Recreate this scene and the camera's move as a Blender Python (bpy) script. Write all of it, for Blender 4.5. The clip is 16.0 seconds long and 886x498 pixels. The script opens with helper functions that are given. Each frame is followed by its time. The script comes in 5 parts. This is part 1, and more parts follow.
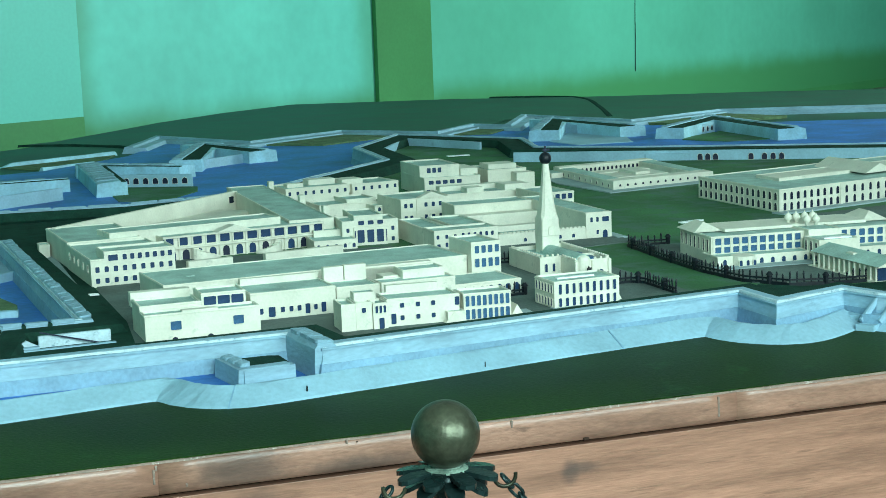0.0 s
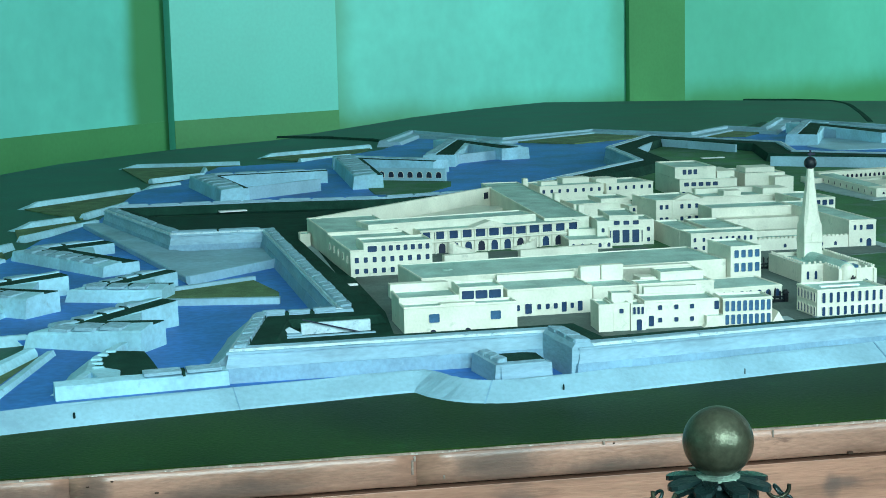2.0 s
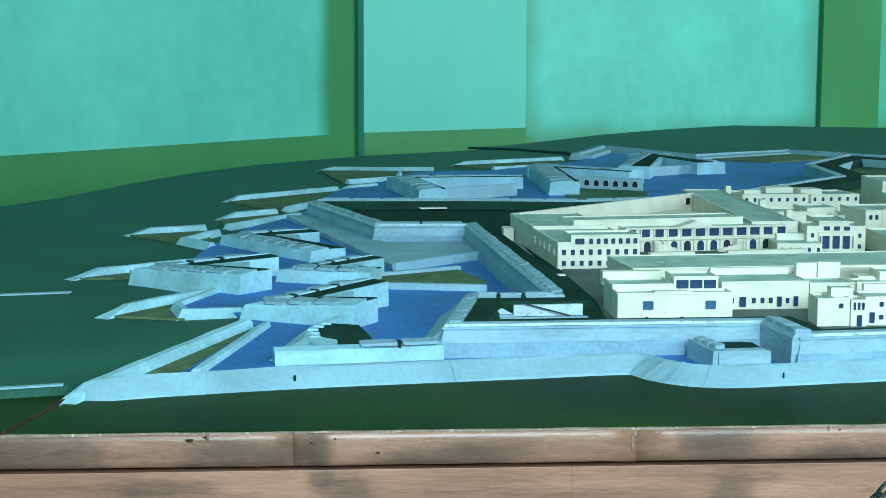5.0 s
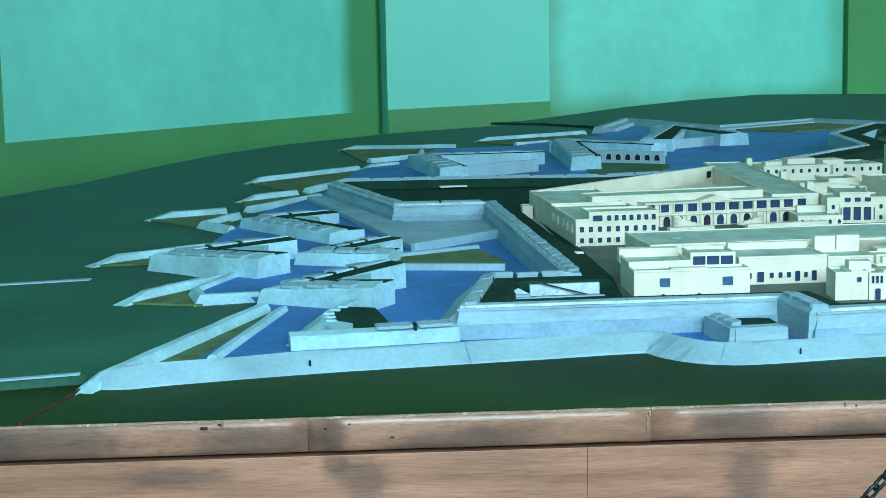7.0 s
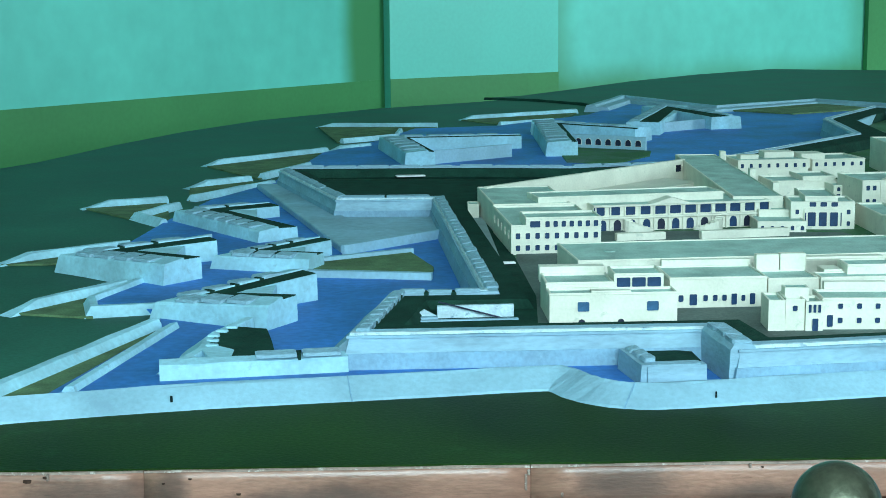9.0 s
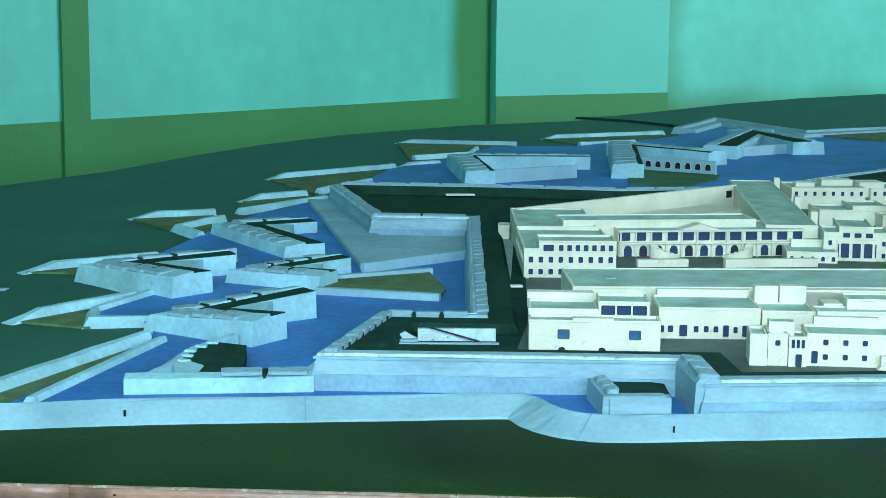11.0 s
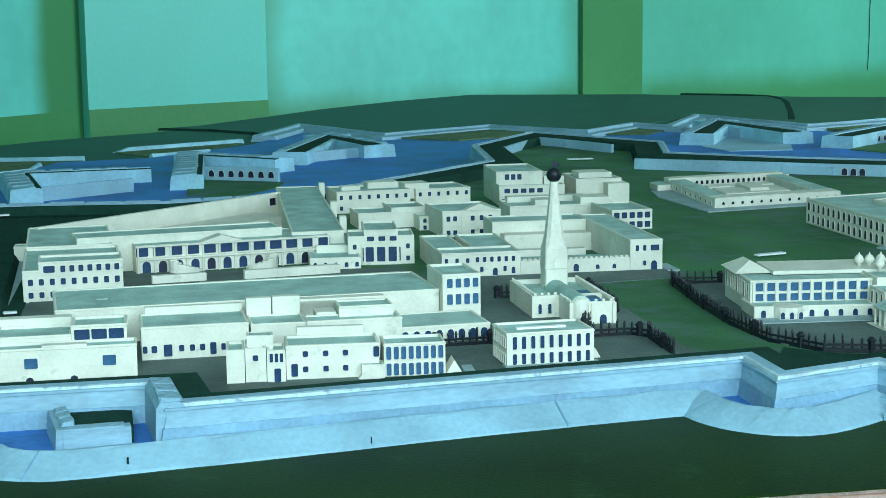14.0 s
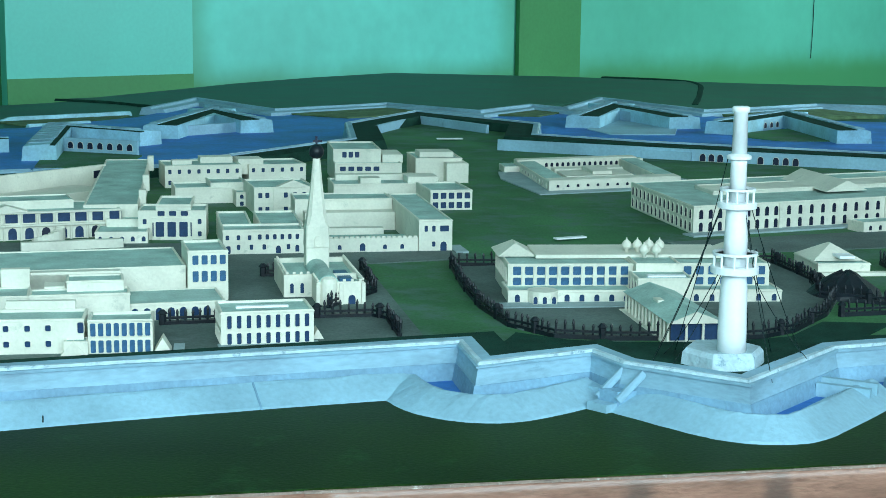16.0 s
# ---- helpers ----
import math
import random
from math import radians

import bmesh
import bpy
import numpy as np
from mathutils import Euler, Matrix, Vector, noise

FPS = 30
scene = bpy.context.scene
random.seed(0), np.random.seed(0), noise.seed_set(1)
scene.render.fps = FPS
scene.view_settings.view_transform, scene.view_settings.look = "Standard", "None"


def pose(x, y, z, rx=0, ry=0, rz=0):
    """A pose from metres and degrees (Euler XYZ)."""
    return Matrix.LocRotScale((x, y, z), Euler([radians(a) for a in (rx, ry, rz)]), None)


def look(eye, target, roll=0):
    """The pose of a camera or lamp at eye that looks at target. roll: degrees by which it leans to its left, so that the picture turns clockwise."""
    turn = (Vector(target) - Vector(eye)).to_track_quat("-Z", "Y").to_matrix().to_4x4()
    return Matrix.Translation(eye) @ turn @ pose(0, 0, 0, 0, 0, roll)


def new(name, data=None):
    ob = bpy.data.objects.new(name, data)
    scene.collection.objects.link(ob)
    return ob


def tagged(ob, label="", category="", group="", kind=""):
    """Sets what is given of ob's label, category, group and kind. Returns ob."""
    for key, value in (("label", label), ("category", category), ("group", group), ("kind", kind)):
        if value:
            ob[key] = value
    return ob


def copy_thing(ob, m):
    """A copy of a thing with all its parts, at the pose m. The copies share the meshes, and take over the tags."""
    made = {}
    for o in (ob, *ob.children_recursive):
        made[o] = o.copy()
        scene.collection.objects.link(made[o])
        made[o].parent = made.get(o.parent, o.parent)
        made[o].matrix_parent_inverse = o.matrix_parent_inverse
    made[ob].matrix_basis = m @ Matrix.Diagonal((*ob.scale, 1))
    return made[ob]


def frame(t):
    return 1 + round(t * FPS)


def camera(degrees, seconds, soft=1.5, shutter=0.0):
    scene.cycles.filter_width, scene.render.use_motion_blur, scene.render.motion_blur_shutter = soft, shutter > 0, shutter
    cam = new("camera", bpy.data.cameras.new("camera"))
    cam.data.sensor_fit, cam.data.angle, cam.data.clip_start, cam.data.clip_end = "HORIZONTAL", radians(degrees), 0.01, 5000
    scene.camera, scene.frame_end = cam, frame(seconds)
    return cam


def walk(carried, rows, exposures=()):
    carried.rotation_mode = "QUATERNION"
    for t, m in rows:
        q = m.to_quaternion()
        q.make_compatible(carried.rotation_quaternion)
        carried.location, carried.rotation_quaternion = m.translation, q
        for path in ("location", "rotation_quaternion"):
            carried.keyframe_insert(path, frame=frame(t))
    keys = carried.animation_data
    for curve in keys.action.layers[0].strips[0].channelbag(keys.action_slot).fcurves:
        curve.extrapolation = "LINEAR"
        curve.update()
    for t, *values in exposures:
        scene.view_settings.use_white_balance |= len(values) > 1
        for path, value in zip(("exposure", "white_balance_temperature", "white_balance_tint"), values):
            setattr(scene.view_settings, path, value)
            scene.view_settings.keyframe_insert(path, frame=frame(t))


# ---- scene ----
cam = camera(31.1, 16.0, 0.85)
PATH = [
    (0, (-0.163, -2.515, 0.629), (0.333, -0.599, 0.342), -2.1),
    (0.5, (-0.167, -2.517, 0.631), (0.292, -0.591, 0.344), -1.8),
    (1, (-0.178, -2.514, 0.63), (0.198, -0.57, 0.347), -1.6),
    (1.5, (-0.19, -2.51, 0.628), (0.087, -0.549, 0.347), -1.4),
    (2, (-0.198, -2.5, 0.629), (0.001, -0.53, 0.349), -1.3),
    (2.5, (-0.214, -2.495, 0.63), (-0.099, -0.518, 0.351), -1.1),
    (3, (-0.236, -2.498, 0.62), (-0.196, -0.517, 0.342), -0.8),
    (3.5, (-0.259, -2.5, 0.611), (-0.257, -0.519, 0.332), -0.3),
    (4, (-0.273, -2.505, 0.583), (-0.277, -0.522, 0.328), -0.1),
    (4.5, (-0.295, -2.505, 0.538), (-0.3, -0.52, 0.3), 0.3),
    (6.8, (-0.234, -2.499, 0.544), (-0.308, -0.52, 0.264), -1.3),
    (7, (-0.257, -2.496, 0.551), (-0.311, -0.516, 0.276), -1.1),
    (7.5, (-0.223, -2.483, 0.578), (-0.276, -0.506, 0.276), -0.5),
    (8, (-0.175, -2.395, 0.594), (-0.236, -0.423, 0.265), -0.6),
    (8.5, (-0.099, -2.279, 0.613), (-0.2, -0.309, 0.286), -0.5),
    (9, (-0.02, -2.196, 0.614), (-0.112, -0.225, 0.291), -0.4),
    (9.2, (-0.006, -2.193, 0.613), (-0.099, -0.221, 0.29), -0.5),
    (11.3, (0.291, -2.132, 0.62), (0.016, -0.174, 0.321), 0.8),
    (11.5, (0.311, -2.136, 0.618), (0.043, -0.176, 0.322), 1.2),
    (12, (0.413, -2.171, 0.611), (0.155, -0.207, 0.336), 1.3),
    (12.5, (0.477, -2.175, 0.609), (0.277, -0.202, 0.348), 1.5),
    (13, (0.496, -2.156, 0.605), (0.409, -0.174, 0.348), 0.7),
    (13.5, (0.522, -2.065, 0.603), (0.587, -0.085, 0.324), 0.1),
    (14, (0.546, -1.975, 0.606), (0.734, -0.006, 0.313), -0.7),
    (14.5, (0.656, -1.934, 0.597), (0.874, 0.027, 0.271), -0.5),
    (15, (0.834, -1.921, 0.602), (1.035, 0.04, 0.267), 1.3),
    (15.5, (0.937, -1.935, 0.596), (1.153, 0.026, 0.273), 1.3),
    (16, (0.981, -1.952, 0.593), (1.204, 0.01, 0.275), 0.7),
]
walk(cam, [(t, look(eye, target, roll)) for t, eye, target, roll in PATH], [(0, 0.0, 7200, 8), (1.0, 0.0, 7050, 9), (3.0, 0.02, 6650, 10), (9.0, 0.0, 6600, 12), (11.5, -0.02, 6600, 12), (12.5, -0.09, 6550, 12), (14.0, -0.12, 6550, 14), (16, -0.12, 6550, 14)])

# ---- world and light ----
world = bpy.data.worlds.new("world")
scene.world = world
world.use_nodes = True
world.node_tree.nodes["Background"].inputs[0].default_value = (0.75, 0.95, 1.0, 1)
world.node_tree.nodes["Background"].inputs[1].default_value = 0.15


def area_lamp(name, eye, target, sx, sy, watts, col, spread=180):
    li = bpy.data.lights.new(name, "AREA")
    li.shape, li.size, li.size_y, li.energy, li.color = "RECTANGLE", sx, sy, watts, col
    li.spread = radians(spread)
    ob = new(name, li)
    ob.matrix_world = look(eye, target)
    return ob


# first lamp: daylight from the tall window behind the camera; the other three are added fill
area_lamp("window_light", (3.3, -4.9, 1.9), (0.8, 2.0, 0.0), 3.4, 2.2, 305, (0.64, 0.92, 1.02))
# fill added to brighten the left of the model
area_lamp("window_light", (0.2, -5.0, 2.1), (-0.3, 2.2, -0.2), 2.0, 2.0, 290, (0.64, 0.93, 1.01))
# two lamps of limited spread, added to brighten the far walls
area_lamp("window_light", (9.5, 5.0, 2.0), (-2.2, 8.6, 2.0), 3.0, 2.4, 172, (0.66, 0.95, 1.0), 100)
area_lamp("window_light", (15.0, 7.0, 2.0), (8.0, 18.5, 2.0), 3.0, 2.4, 760, (0.66, 0.95, 1.0), 125)

# ---- materials ----


def material(name, col, rough=0.6, vary=0.15, scale=8.0, bump=0.1, fine=90.0, metal=0.0, wear=None, wear_amount=0.0, stretch=(1, 1, 1), coat=0.0, spec=0.3):
    """Paint or wood with variation at two scales, fine relief and an optional second colour in worn patches."""
    m = bpy.data.materials.new(name)
    m.use_nodes = True
    nt = m.node_tree
    N, L = nt.nodes, nt.links
    b = N["Principled BSDF"]
    b.inputs["Roughness"].default_value, b.inputs["Metallic"].default_value = rough, metal
    b.inputs["Coat Weight"].default_value = coat
    b.inputs["Specular IOR Level"].default_value = spec
    tc, mp = N.new("ShaderNodeTexCoord"), N.new("ShaderNodeMapping")
    mp.inputs["Scale"].default_value = stretch
    L.new(tc.outputs["Object"], mp.inputs["Vector"])
    big, small = N.new("ShaderNodeTexNoise"), N.new("ShaderNodeTexNoise")
    big.inputs["Scale"].default_value, small.inputs["Scale"].default_value = scale, fine
    big.inputs["Detail"].default_value, small.inputs["Detail"].default_value = 6, 4
    for n in (big, small):
        L.new(mp.outputs["Vector"], n.inputs["Vector"])
    ramp = N.new("ShaderNodeMapRange")
    ramp.inputs["From Min"].default_value, ramp.inputs["From Max"].default_value = 0.3, 0.7
    ramp.inputs["To Min"].default_value, ramp.inputs["To Max"].default_value = 1 - vary, 1 + vary
    L.new(big.outputs["Fac"], ramp.inputs["Value"])
    r2 = N.new("ShaderNodeMapRange")
    r2.inputs["From Min"].default_value, r2.inputs["From Max"].default_value = 0.3, 0.7
    r2.inputs["To Min"].default_value, r2.inputs["To Max"].default_value = 1 - vary * 0.5, 1 + vary * 0.5
    L.new(small.outputs["Fac"], r2.inputs["Value"])
    mul = N.new("ShaderNodeMath")
    mul.operation = "MULTIPLY"
    L.new(ramp.outputs["Result"], mul.inputs[0])
    L.new(r2.outputs["Result"], mul.inputs[1])
    mix = N.new("ShaderNodeMix")
    mix.data_type, mix.blend_type = "RGBA", "MULTIPLY"
    mix.inputs["Factor"].default_value = 1.0
    mix.inputs["A"].default_value = (*col, 1)
    L.new(mul.outputs[0], mix.inputs["B"])
    out = mix.outputs["Result"]
    if wear:
        wn = N.new("ShaderNodeTexNoise")
        wn.inputs["Scale"].default_value, wn.inputs["Detail"].default_value = scale * 2.3, 9
        wn.inputs["Roughness"].default_value = 0.7
        L.new(mp.outputs["Vector"], wn.inputs["Vector"])
        wr = N.new("ShaderNodeMapRange")
        wr.inputs["From Min"].default_value, wr.inputs["From Max"].default_value = 0.62 - wear_amount, 0.72 - wear_amount * 0.6
        L.new(wn.outputs["Fac"], wr.inputs["Value"])
        mw = N.new("ShaderNodeMix")
        mw.data_type = "RGBA"
        L.new(wr.outputs["Result"], mw.inputs["Factor"])
        L.new(out, mw.inputs["A"])
        mw.inputs["B"].default_value = (*wear, 1)
        out = mw.outputs["Result"]
    L.new(out, b.inputs["Base Color"])
    rr = N.new("ShaderNodeMapRange")
    rr.inputs["To Min"].default_value, rr.inputs["To Max"].default_value = max(0.05, rough - 0.1), min(1, rough + 0.1)
    L.new(big.outputs["Fac"], rr.inputs["Value"])
    L.new(rr.outputs["Result"], b.inputs["Roughness"])
    if bump:
        bp = N.new("ShaderNodeBump")
        bp.inputs["Strength"].default_value, bp.inputs["Distance"].default_value = bump, 0.004
        L.new(small.outputs["Fac"], bp.inputs["Height"])
        L.new(bp.outputs["Normal"], b.inputs["Normal"])
    return m


def spotted(name, col, dark, rough, stretch, spots):
    """Varnished wood with long grain, and dark spots at given places, dirt stains and painted-in soft reflections: x, z
    and the half width and height of each.
    """
    m = material(name, col, rough, 0.3, 3.0, 0.2, 30, wear=tuple(c * 0.62 for c in col), wear_amount=0.05, stretch=stretch)
    N, L = m.node_tree.nodes, m.node_tree.links
    b = N["Principled BSDF"]
    b.inputs["Coat Weight"].default_value, b.inputs["Coat Roughness"].default_value = 0.3, 0.2
    out = b.inputs["Base Color"].links[0].from_socket
    tc = N.new("ShaderNodeTexCoord")
    rag = N.new("ShaderNodeTexNoise")
    rag.inputs["Scale"].default_value, rag.inputs["Detail"].default_value, rag.inputs["Roughness"].default_value = 24, 9, 0.7
    L.new(tc.outputs["Object"], rag.inputs["Vector"])
    for x, z, w, h in spots:
        mp = N.new("ShaderNodeMapping")
        mp.inputs["Location"].default_value = (-x / w, 0, -z / h)
        mp.inputs["Scale"].default_value = (1 / w, 0, 1 / h)
        L.new(tc.outputs["Object"], mp.inputs["Vector"])
        ln = N.new("ShaderNodeVectorMath")
        ln.operation = "LENGTH"
        L.new(mp.outputs["Vector"], ln.inputs[0])
        ad = N.new("ShaderNodeMath")
        ad.operation = "ADD"
        L.new(ln.outputs["Value"], ad.inputs[0])
        L.new(rag.outputs["Fac"], ad.inputs[1])
        mr = N.new("ShaderNodeMapRange")
        mr.interpolation_type = "SMOOTHSTEP"
        mr.inputs["From Min"].default_value, mr.inputs["From Max"].default_value = 0.8, 1.6
        mr.inputs["To Min"].default_value, mr.inputs["To Max"].default_value = 0.6, 0.0
        L.new(ad.outputs[0], mr.inputs["Value"])
        mx = N.new("ShaderNodeMix")
        mx.data_type = "RGBA"
        L.new(mr.outputs["Result"], mx.inputs["Factor"])
        L.new(out, mx.inputs["A"])
        mx.inputs["B"].default_value = (*dark, 1)
        out = mx.outputs["Result"]
    L.new(out, b.inputs["Base Color"])
    return m


def shaded_wall_paint(name, low, bands):
    """Turquoise wall paint that turns olive below a soft line; bands paint the soft shade beside corners in olive, x0
    (shade) to x1 (clear).
    """
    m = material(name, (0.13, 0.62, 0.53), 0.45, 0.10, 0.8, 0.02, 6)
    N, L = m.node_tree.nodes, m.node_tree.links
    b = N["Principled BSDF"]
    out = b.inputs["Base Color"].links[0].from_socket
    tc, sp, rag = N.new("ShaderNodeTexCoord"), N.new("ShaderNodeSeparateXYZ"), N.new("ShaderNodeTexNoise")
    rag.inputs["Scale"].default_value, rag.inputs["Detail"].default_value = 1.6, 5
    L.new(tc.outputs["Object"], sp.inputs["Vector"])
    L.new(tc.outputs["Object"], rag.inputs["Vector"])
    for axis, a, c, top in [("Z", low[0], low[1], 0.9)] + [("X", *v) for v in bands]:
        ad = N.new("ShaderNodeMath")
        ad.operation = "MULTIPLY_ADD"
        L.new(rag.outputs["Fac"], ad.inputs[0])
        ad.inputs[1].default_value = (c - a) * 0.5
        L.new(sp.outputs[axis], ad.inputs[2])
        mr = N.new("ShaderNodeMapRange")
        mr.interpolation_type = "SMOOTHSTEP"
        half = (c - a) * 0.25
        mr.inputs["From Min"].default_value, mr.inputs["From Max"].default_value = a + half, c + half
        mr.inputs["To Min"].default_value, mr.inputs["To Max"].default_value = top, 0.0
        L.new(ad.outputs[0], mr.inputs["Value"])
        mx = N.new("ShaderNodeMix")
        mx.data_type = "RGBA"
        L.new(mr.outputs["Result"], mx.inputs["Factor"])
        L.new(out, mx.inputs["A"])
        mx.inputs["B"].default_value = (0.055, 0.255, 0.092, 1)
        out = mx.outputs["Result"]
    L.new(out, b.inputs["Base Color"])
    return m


M_PLASTER = material("cream_plaster", (0.69, 0.68, 0.58), 0.6, 0.10, 14, 0.15, 160, wear=(0.52, 0.54, 0.46), wear_amount=0.035)
M_ROOF = material("grey_green_roof", (0.34, 0.50, 0.455), 0.7, 0.25, 16, 0.15, 220, wear=(0.42, 0.58, 0.53), wear_amount=0.05)
M_RAMPART = material("pale_blue_paint", (0.235, 0.405, 0.51), 0.6, 0.22, 9, 0.35, 100, wear=(0.17, 0.31, 0.40), wear_amount=0.03, stretch=(0.5, 0.5, 1.6))
# more turquoise than the ramparts, and lightened to offset weaker light there
M_OUTWORK = material("pale_turquoise_paint", (0.30, 0.565, 0.68), 0.6, 0.2, 9, 0.35, 90, wear=(0.24, 0.42, 0.50), wear_amount=0.03)
M_LOWER = material("darker_blue_wall_foot", (0.175, 0.335, 0.46), 0.6, 0.22, 8, 0.5, 120, wear=(0.24, 0.41, 0.53), wear_amount=0.02)
M_COPING = material("worn_white_coping", (0.43, 0.58, 0.65), 0.6, 0.2, 25, 0.5, 160, wear=(0.16, 0.28, 0.36), wear_amount=0.06)
M_BANK = material("worn_pale_blue_bank", (0.255, 0.45, 0.56), 0.55, 0.16, 6, 0.25, 110, wear=(0.21, 0.36, 0.46), wear_amount=0.02)
M_WATER = material("blue_painted_water", (0.04, 0.18, 0.52), 0.5, 0.3, 5, 0.06, 60, spec=0.12)
M_GREEN = material("dark_green_board", (0.022, 0.105, 0.070), 0.6, 0.3, 3, 0.1, 150, wear=(0.030, 0.12, 0.10), wear_amount=0.03, spec=0.2)
M_FRONT = material("green_front_board", (0.0145, 0.039, 0.009), 0.4, 0.5, 2.4, 0.12, 150, wear=(0.022, 0.074, 0.022), wear_amount=0.03, spec=0.025)
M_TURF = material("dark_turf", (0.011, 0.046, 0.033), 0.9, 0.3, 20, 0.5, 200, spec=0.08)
M_OLIVE = material("olive_turf", (0.085, 0.155, 0.075), 0.9, 0.35, 18, 0.4, 220)
# grey-blue patches: dusty smears, and the ground's sheen put into its colour
M_LAWN = material("olive_green_ground", (0.046, 0.15, 0.062), 0.7, 0.4, 3.2, 0.15, 150, wear=(0.085, 0.16, 0.135), wear_amount=0.13, spec=0.15)
M_ROAD = material("grey_road", (0.10, 0.14, 0.13), 0.7, 0.35, 6, 0.2, 180, wear=(0.13, 0.165, 0.165), wear_amount=0.05, spec=0.15)
M_KERB = material("grey_blue_apron", (0.3, 0.4, 0.42), 0.7, 0.15, 12, 0.2, 180)
M_BLUE = material("navy_window_paint", (0.010, 0.040, 0.105), 0.4, 0.25, 60, 0.05, 300)
M_PALE = material("mid_blue_window_paint", (0.03, 0.105, 0.21), 0.4, 0.25, 60, 0.05, 300)
M_NAVY = material("navy_black_paint", (0.01, 0.016, 0.04), 0.5, 0.25, 40, 0.2, 200)
M_RAIL = material("black_iron_paint", (0.006, 0.011, 0.016), 0.45, 0.3, 40, 0.2, 200)
M_MAST = material("white_gloss_paint", (0.82, 0.86, 0.88), 0.35, 0.04, 20, 0.1, 160)
# spots: dirt stains, and a soft dark reflection put in near x 0.14
M_TRIM = spotted("varnished_edge_board", (0.30, 0.15, 0.107), (0.05, 0.042, 0.04), 0.33, (2.0, 4, 9), ((0.137, -0.08, 0.09, 0.05), (-0.3, -0.095, 0.16, 0.03), (-0.62, -0.085, 0.13, 0.035), (-0.5, -0.08, 0.03, 0.05), (0.33, -0.10, 0.12, 0.03), (-0.93, -0.085, 0.14, 0.07), (-1.1, -0.085, 0.16, 0.08), (1.48, -0.09, 0.03, 0.05), (1.68, -0.09, 0.03, 0.05)))
M_PANEL = spotted("pale_brown_panel", (0.33, 0.155, 0.105), (0.075, 0.05, 0.045), 0.42, (0.9, 4, 10), ((-0.453, -0.15, 0.055, 0.05), (-0.50, -0.13, 0.03, 0.03), (0.155, -0.17, 0.05, 0.07), (0.729, -0.155, 0.05, 0.014), (0.71, -0.16, 0.02, 0.03), (-0.75, -0.14, 0.12, 0.02)))
M_LIP = material("raw_board_edge", (0.045, 0.022, 0.014), 0.85, 0.3, 20, 0.4, 120)
M_CHIP = material("bare_chipped_edge", (0.24, 0.17, 0.14), 0.6, 0.3, 30, 0.3, 200, wear=(0.55, 0.5, 0.45), wear_amount=0.06)
M_BRASS = material("tarnished_brass", (0.055, 0.06, 0.04), 0.30, 0.45, 14, 0.15, 160, metal=0.6, wear=(0.10, 0.10, 0.07), wear_amount=-0.02)
M_PATINA = material("corroded_green_metal", (0.17, 0.25, 0.2), 0.6, 0.4, 60, 0.3, 300, wear=(0.03, 0.05, 0.045), wear_amount=0.1)
M_IRON = material("dark_green_iron", (0.010, 0.026, 0.026), 0.28, 0.3, 30, 0.15, 200, metal=0.4)
M_WALL = material("turquoise_wall_paint", (0.13, 0.62, 0.53), 0.45, 0.06, 0.7, 0.05, 30)
M_DADO = material("olive_green_dado_paint", (0.055, 0.255, 0.092), 0.5, 0.1, 0.9, 0.05, 30)
# soft shade beside pier, pilaster and corner is painted in as olive bands
M_WALL_NORTH = shaded_wall_paint("turquoise_with_corner_shade", (-0.40, 0.0), ((1.8, 2.2, 0.62), (6.0, 5.6, 0.45)))
M_WALL_WEST = shaded_wall_paint("turquoise_with_return_shade", (-0.36, -0.30), ((-0.36, -0.62, 0.97),))
M_FLOOR = material("dark_stone_floor", (0.2, 0.19, 0.17), 0.4, 0.2, 2, 0.1, 30)
M_CEIL = material("white_ceiling_paint", (0.75, 0.78, 0.74), 0.8, 0.05, 1, 0.05, 30)

# ---- mesh helpers ----


def part(name, bm, mtl, parent=None, label="", smooth=False):
    bmesh.ops.recalc_face_normals(bm, faces=bm.faces)
    me = bpy.data.meshes.new(name)
    bm.to_mesh(me)
    bm.free()
    me.materials.append(mtl)
    if smooth:
        me.polygons.foreach_set("use_smooth", [True] * len(me.polygons))
    ob = new(name, me)
    ob.parent = parent
    return tagged(ob, label)


def thing(name, label, category, x=0, y=0, z=0, ang=0, group="", kind=""):
    ob = new(name)
    ob.matrix_world = pose(x, y, z, 0, 0, ang)
    ob.empty_display_size = 0.02
    return tagged(ob, label, category, group, kind)


def add_prism(bm, pts, z0, z1):
    lo = [bm.verts.new((x, y, z0)) for x, y in pts]
    hi = [bm.verts.new((x, y, z1)) for x, y in pts]
    bm.faces.new(hi)
    bm.faces.new(lo[::-1])
    n = len(pts)
    for i in range(n):
        bm.faces.new((lo[i], lo[(i + 1) % n], hi[(i + 1) % n], hi[i]))


def add_box(bm, x0, y0, z0, x1, y1, z1):
    add_prism(bm, [(x0, y0), (x1, y0), (x1, y1), (x0, y1)], z0, z1)


def prism(pts, z0, z1, bevel=0.0):
    bm = bmesh.new()
    add_prism(bm, pts, z0, z1)
    if bevel:
        bmesh.ops.recalc_face_normals(bm, faces=bm.faces)
        bmesh.ops.bevel(bm, geom=bm.edges[:], offset=bevel, segments=1, affect="EDGES")
    return bm


def box(x0, y0, z0, x1, y1, z1, bevel=0.0):
    return prism([(x0, y0), (x1, y0), (x1, y1), (x0, y1)], z0, z1, bevel)


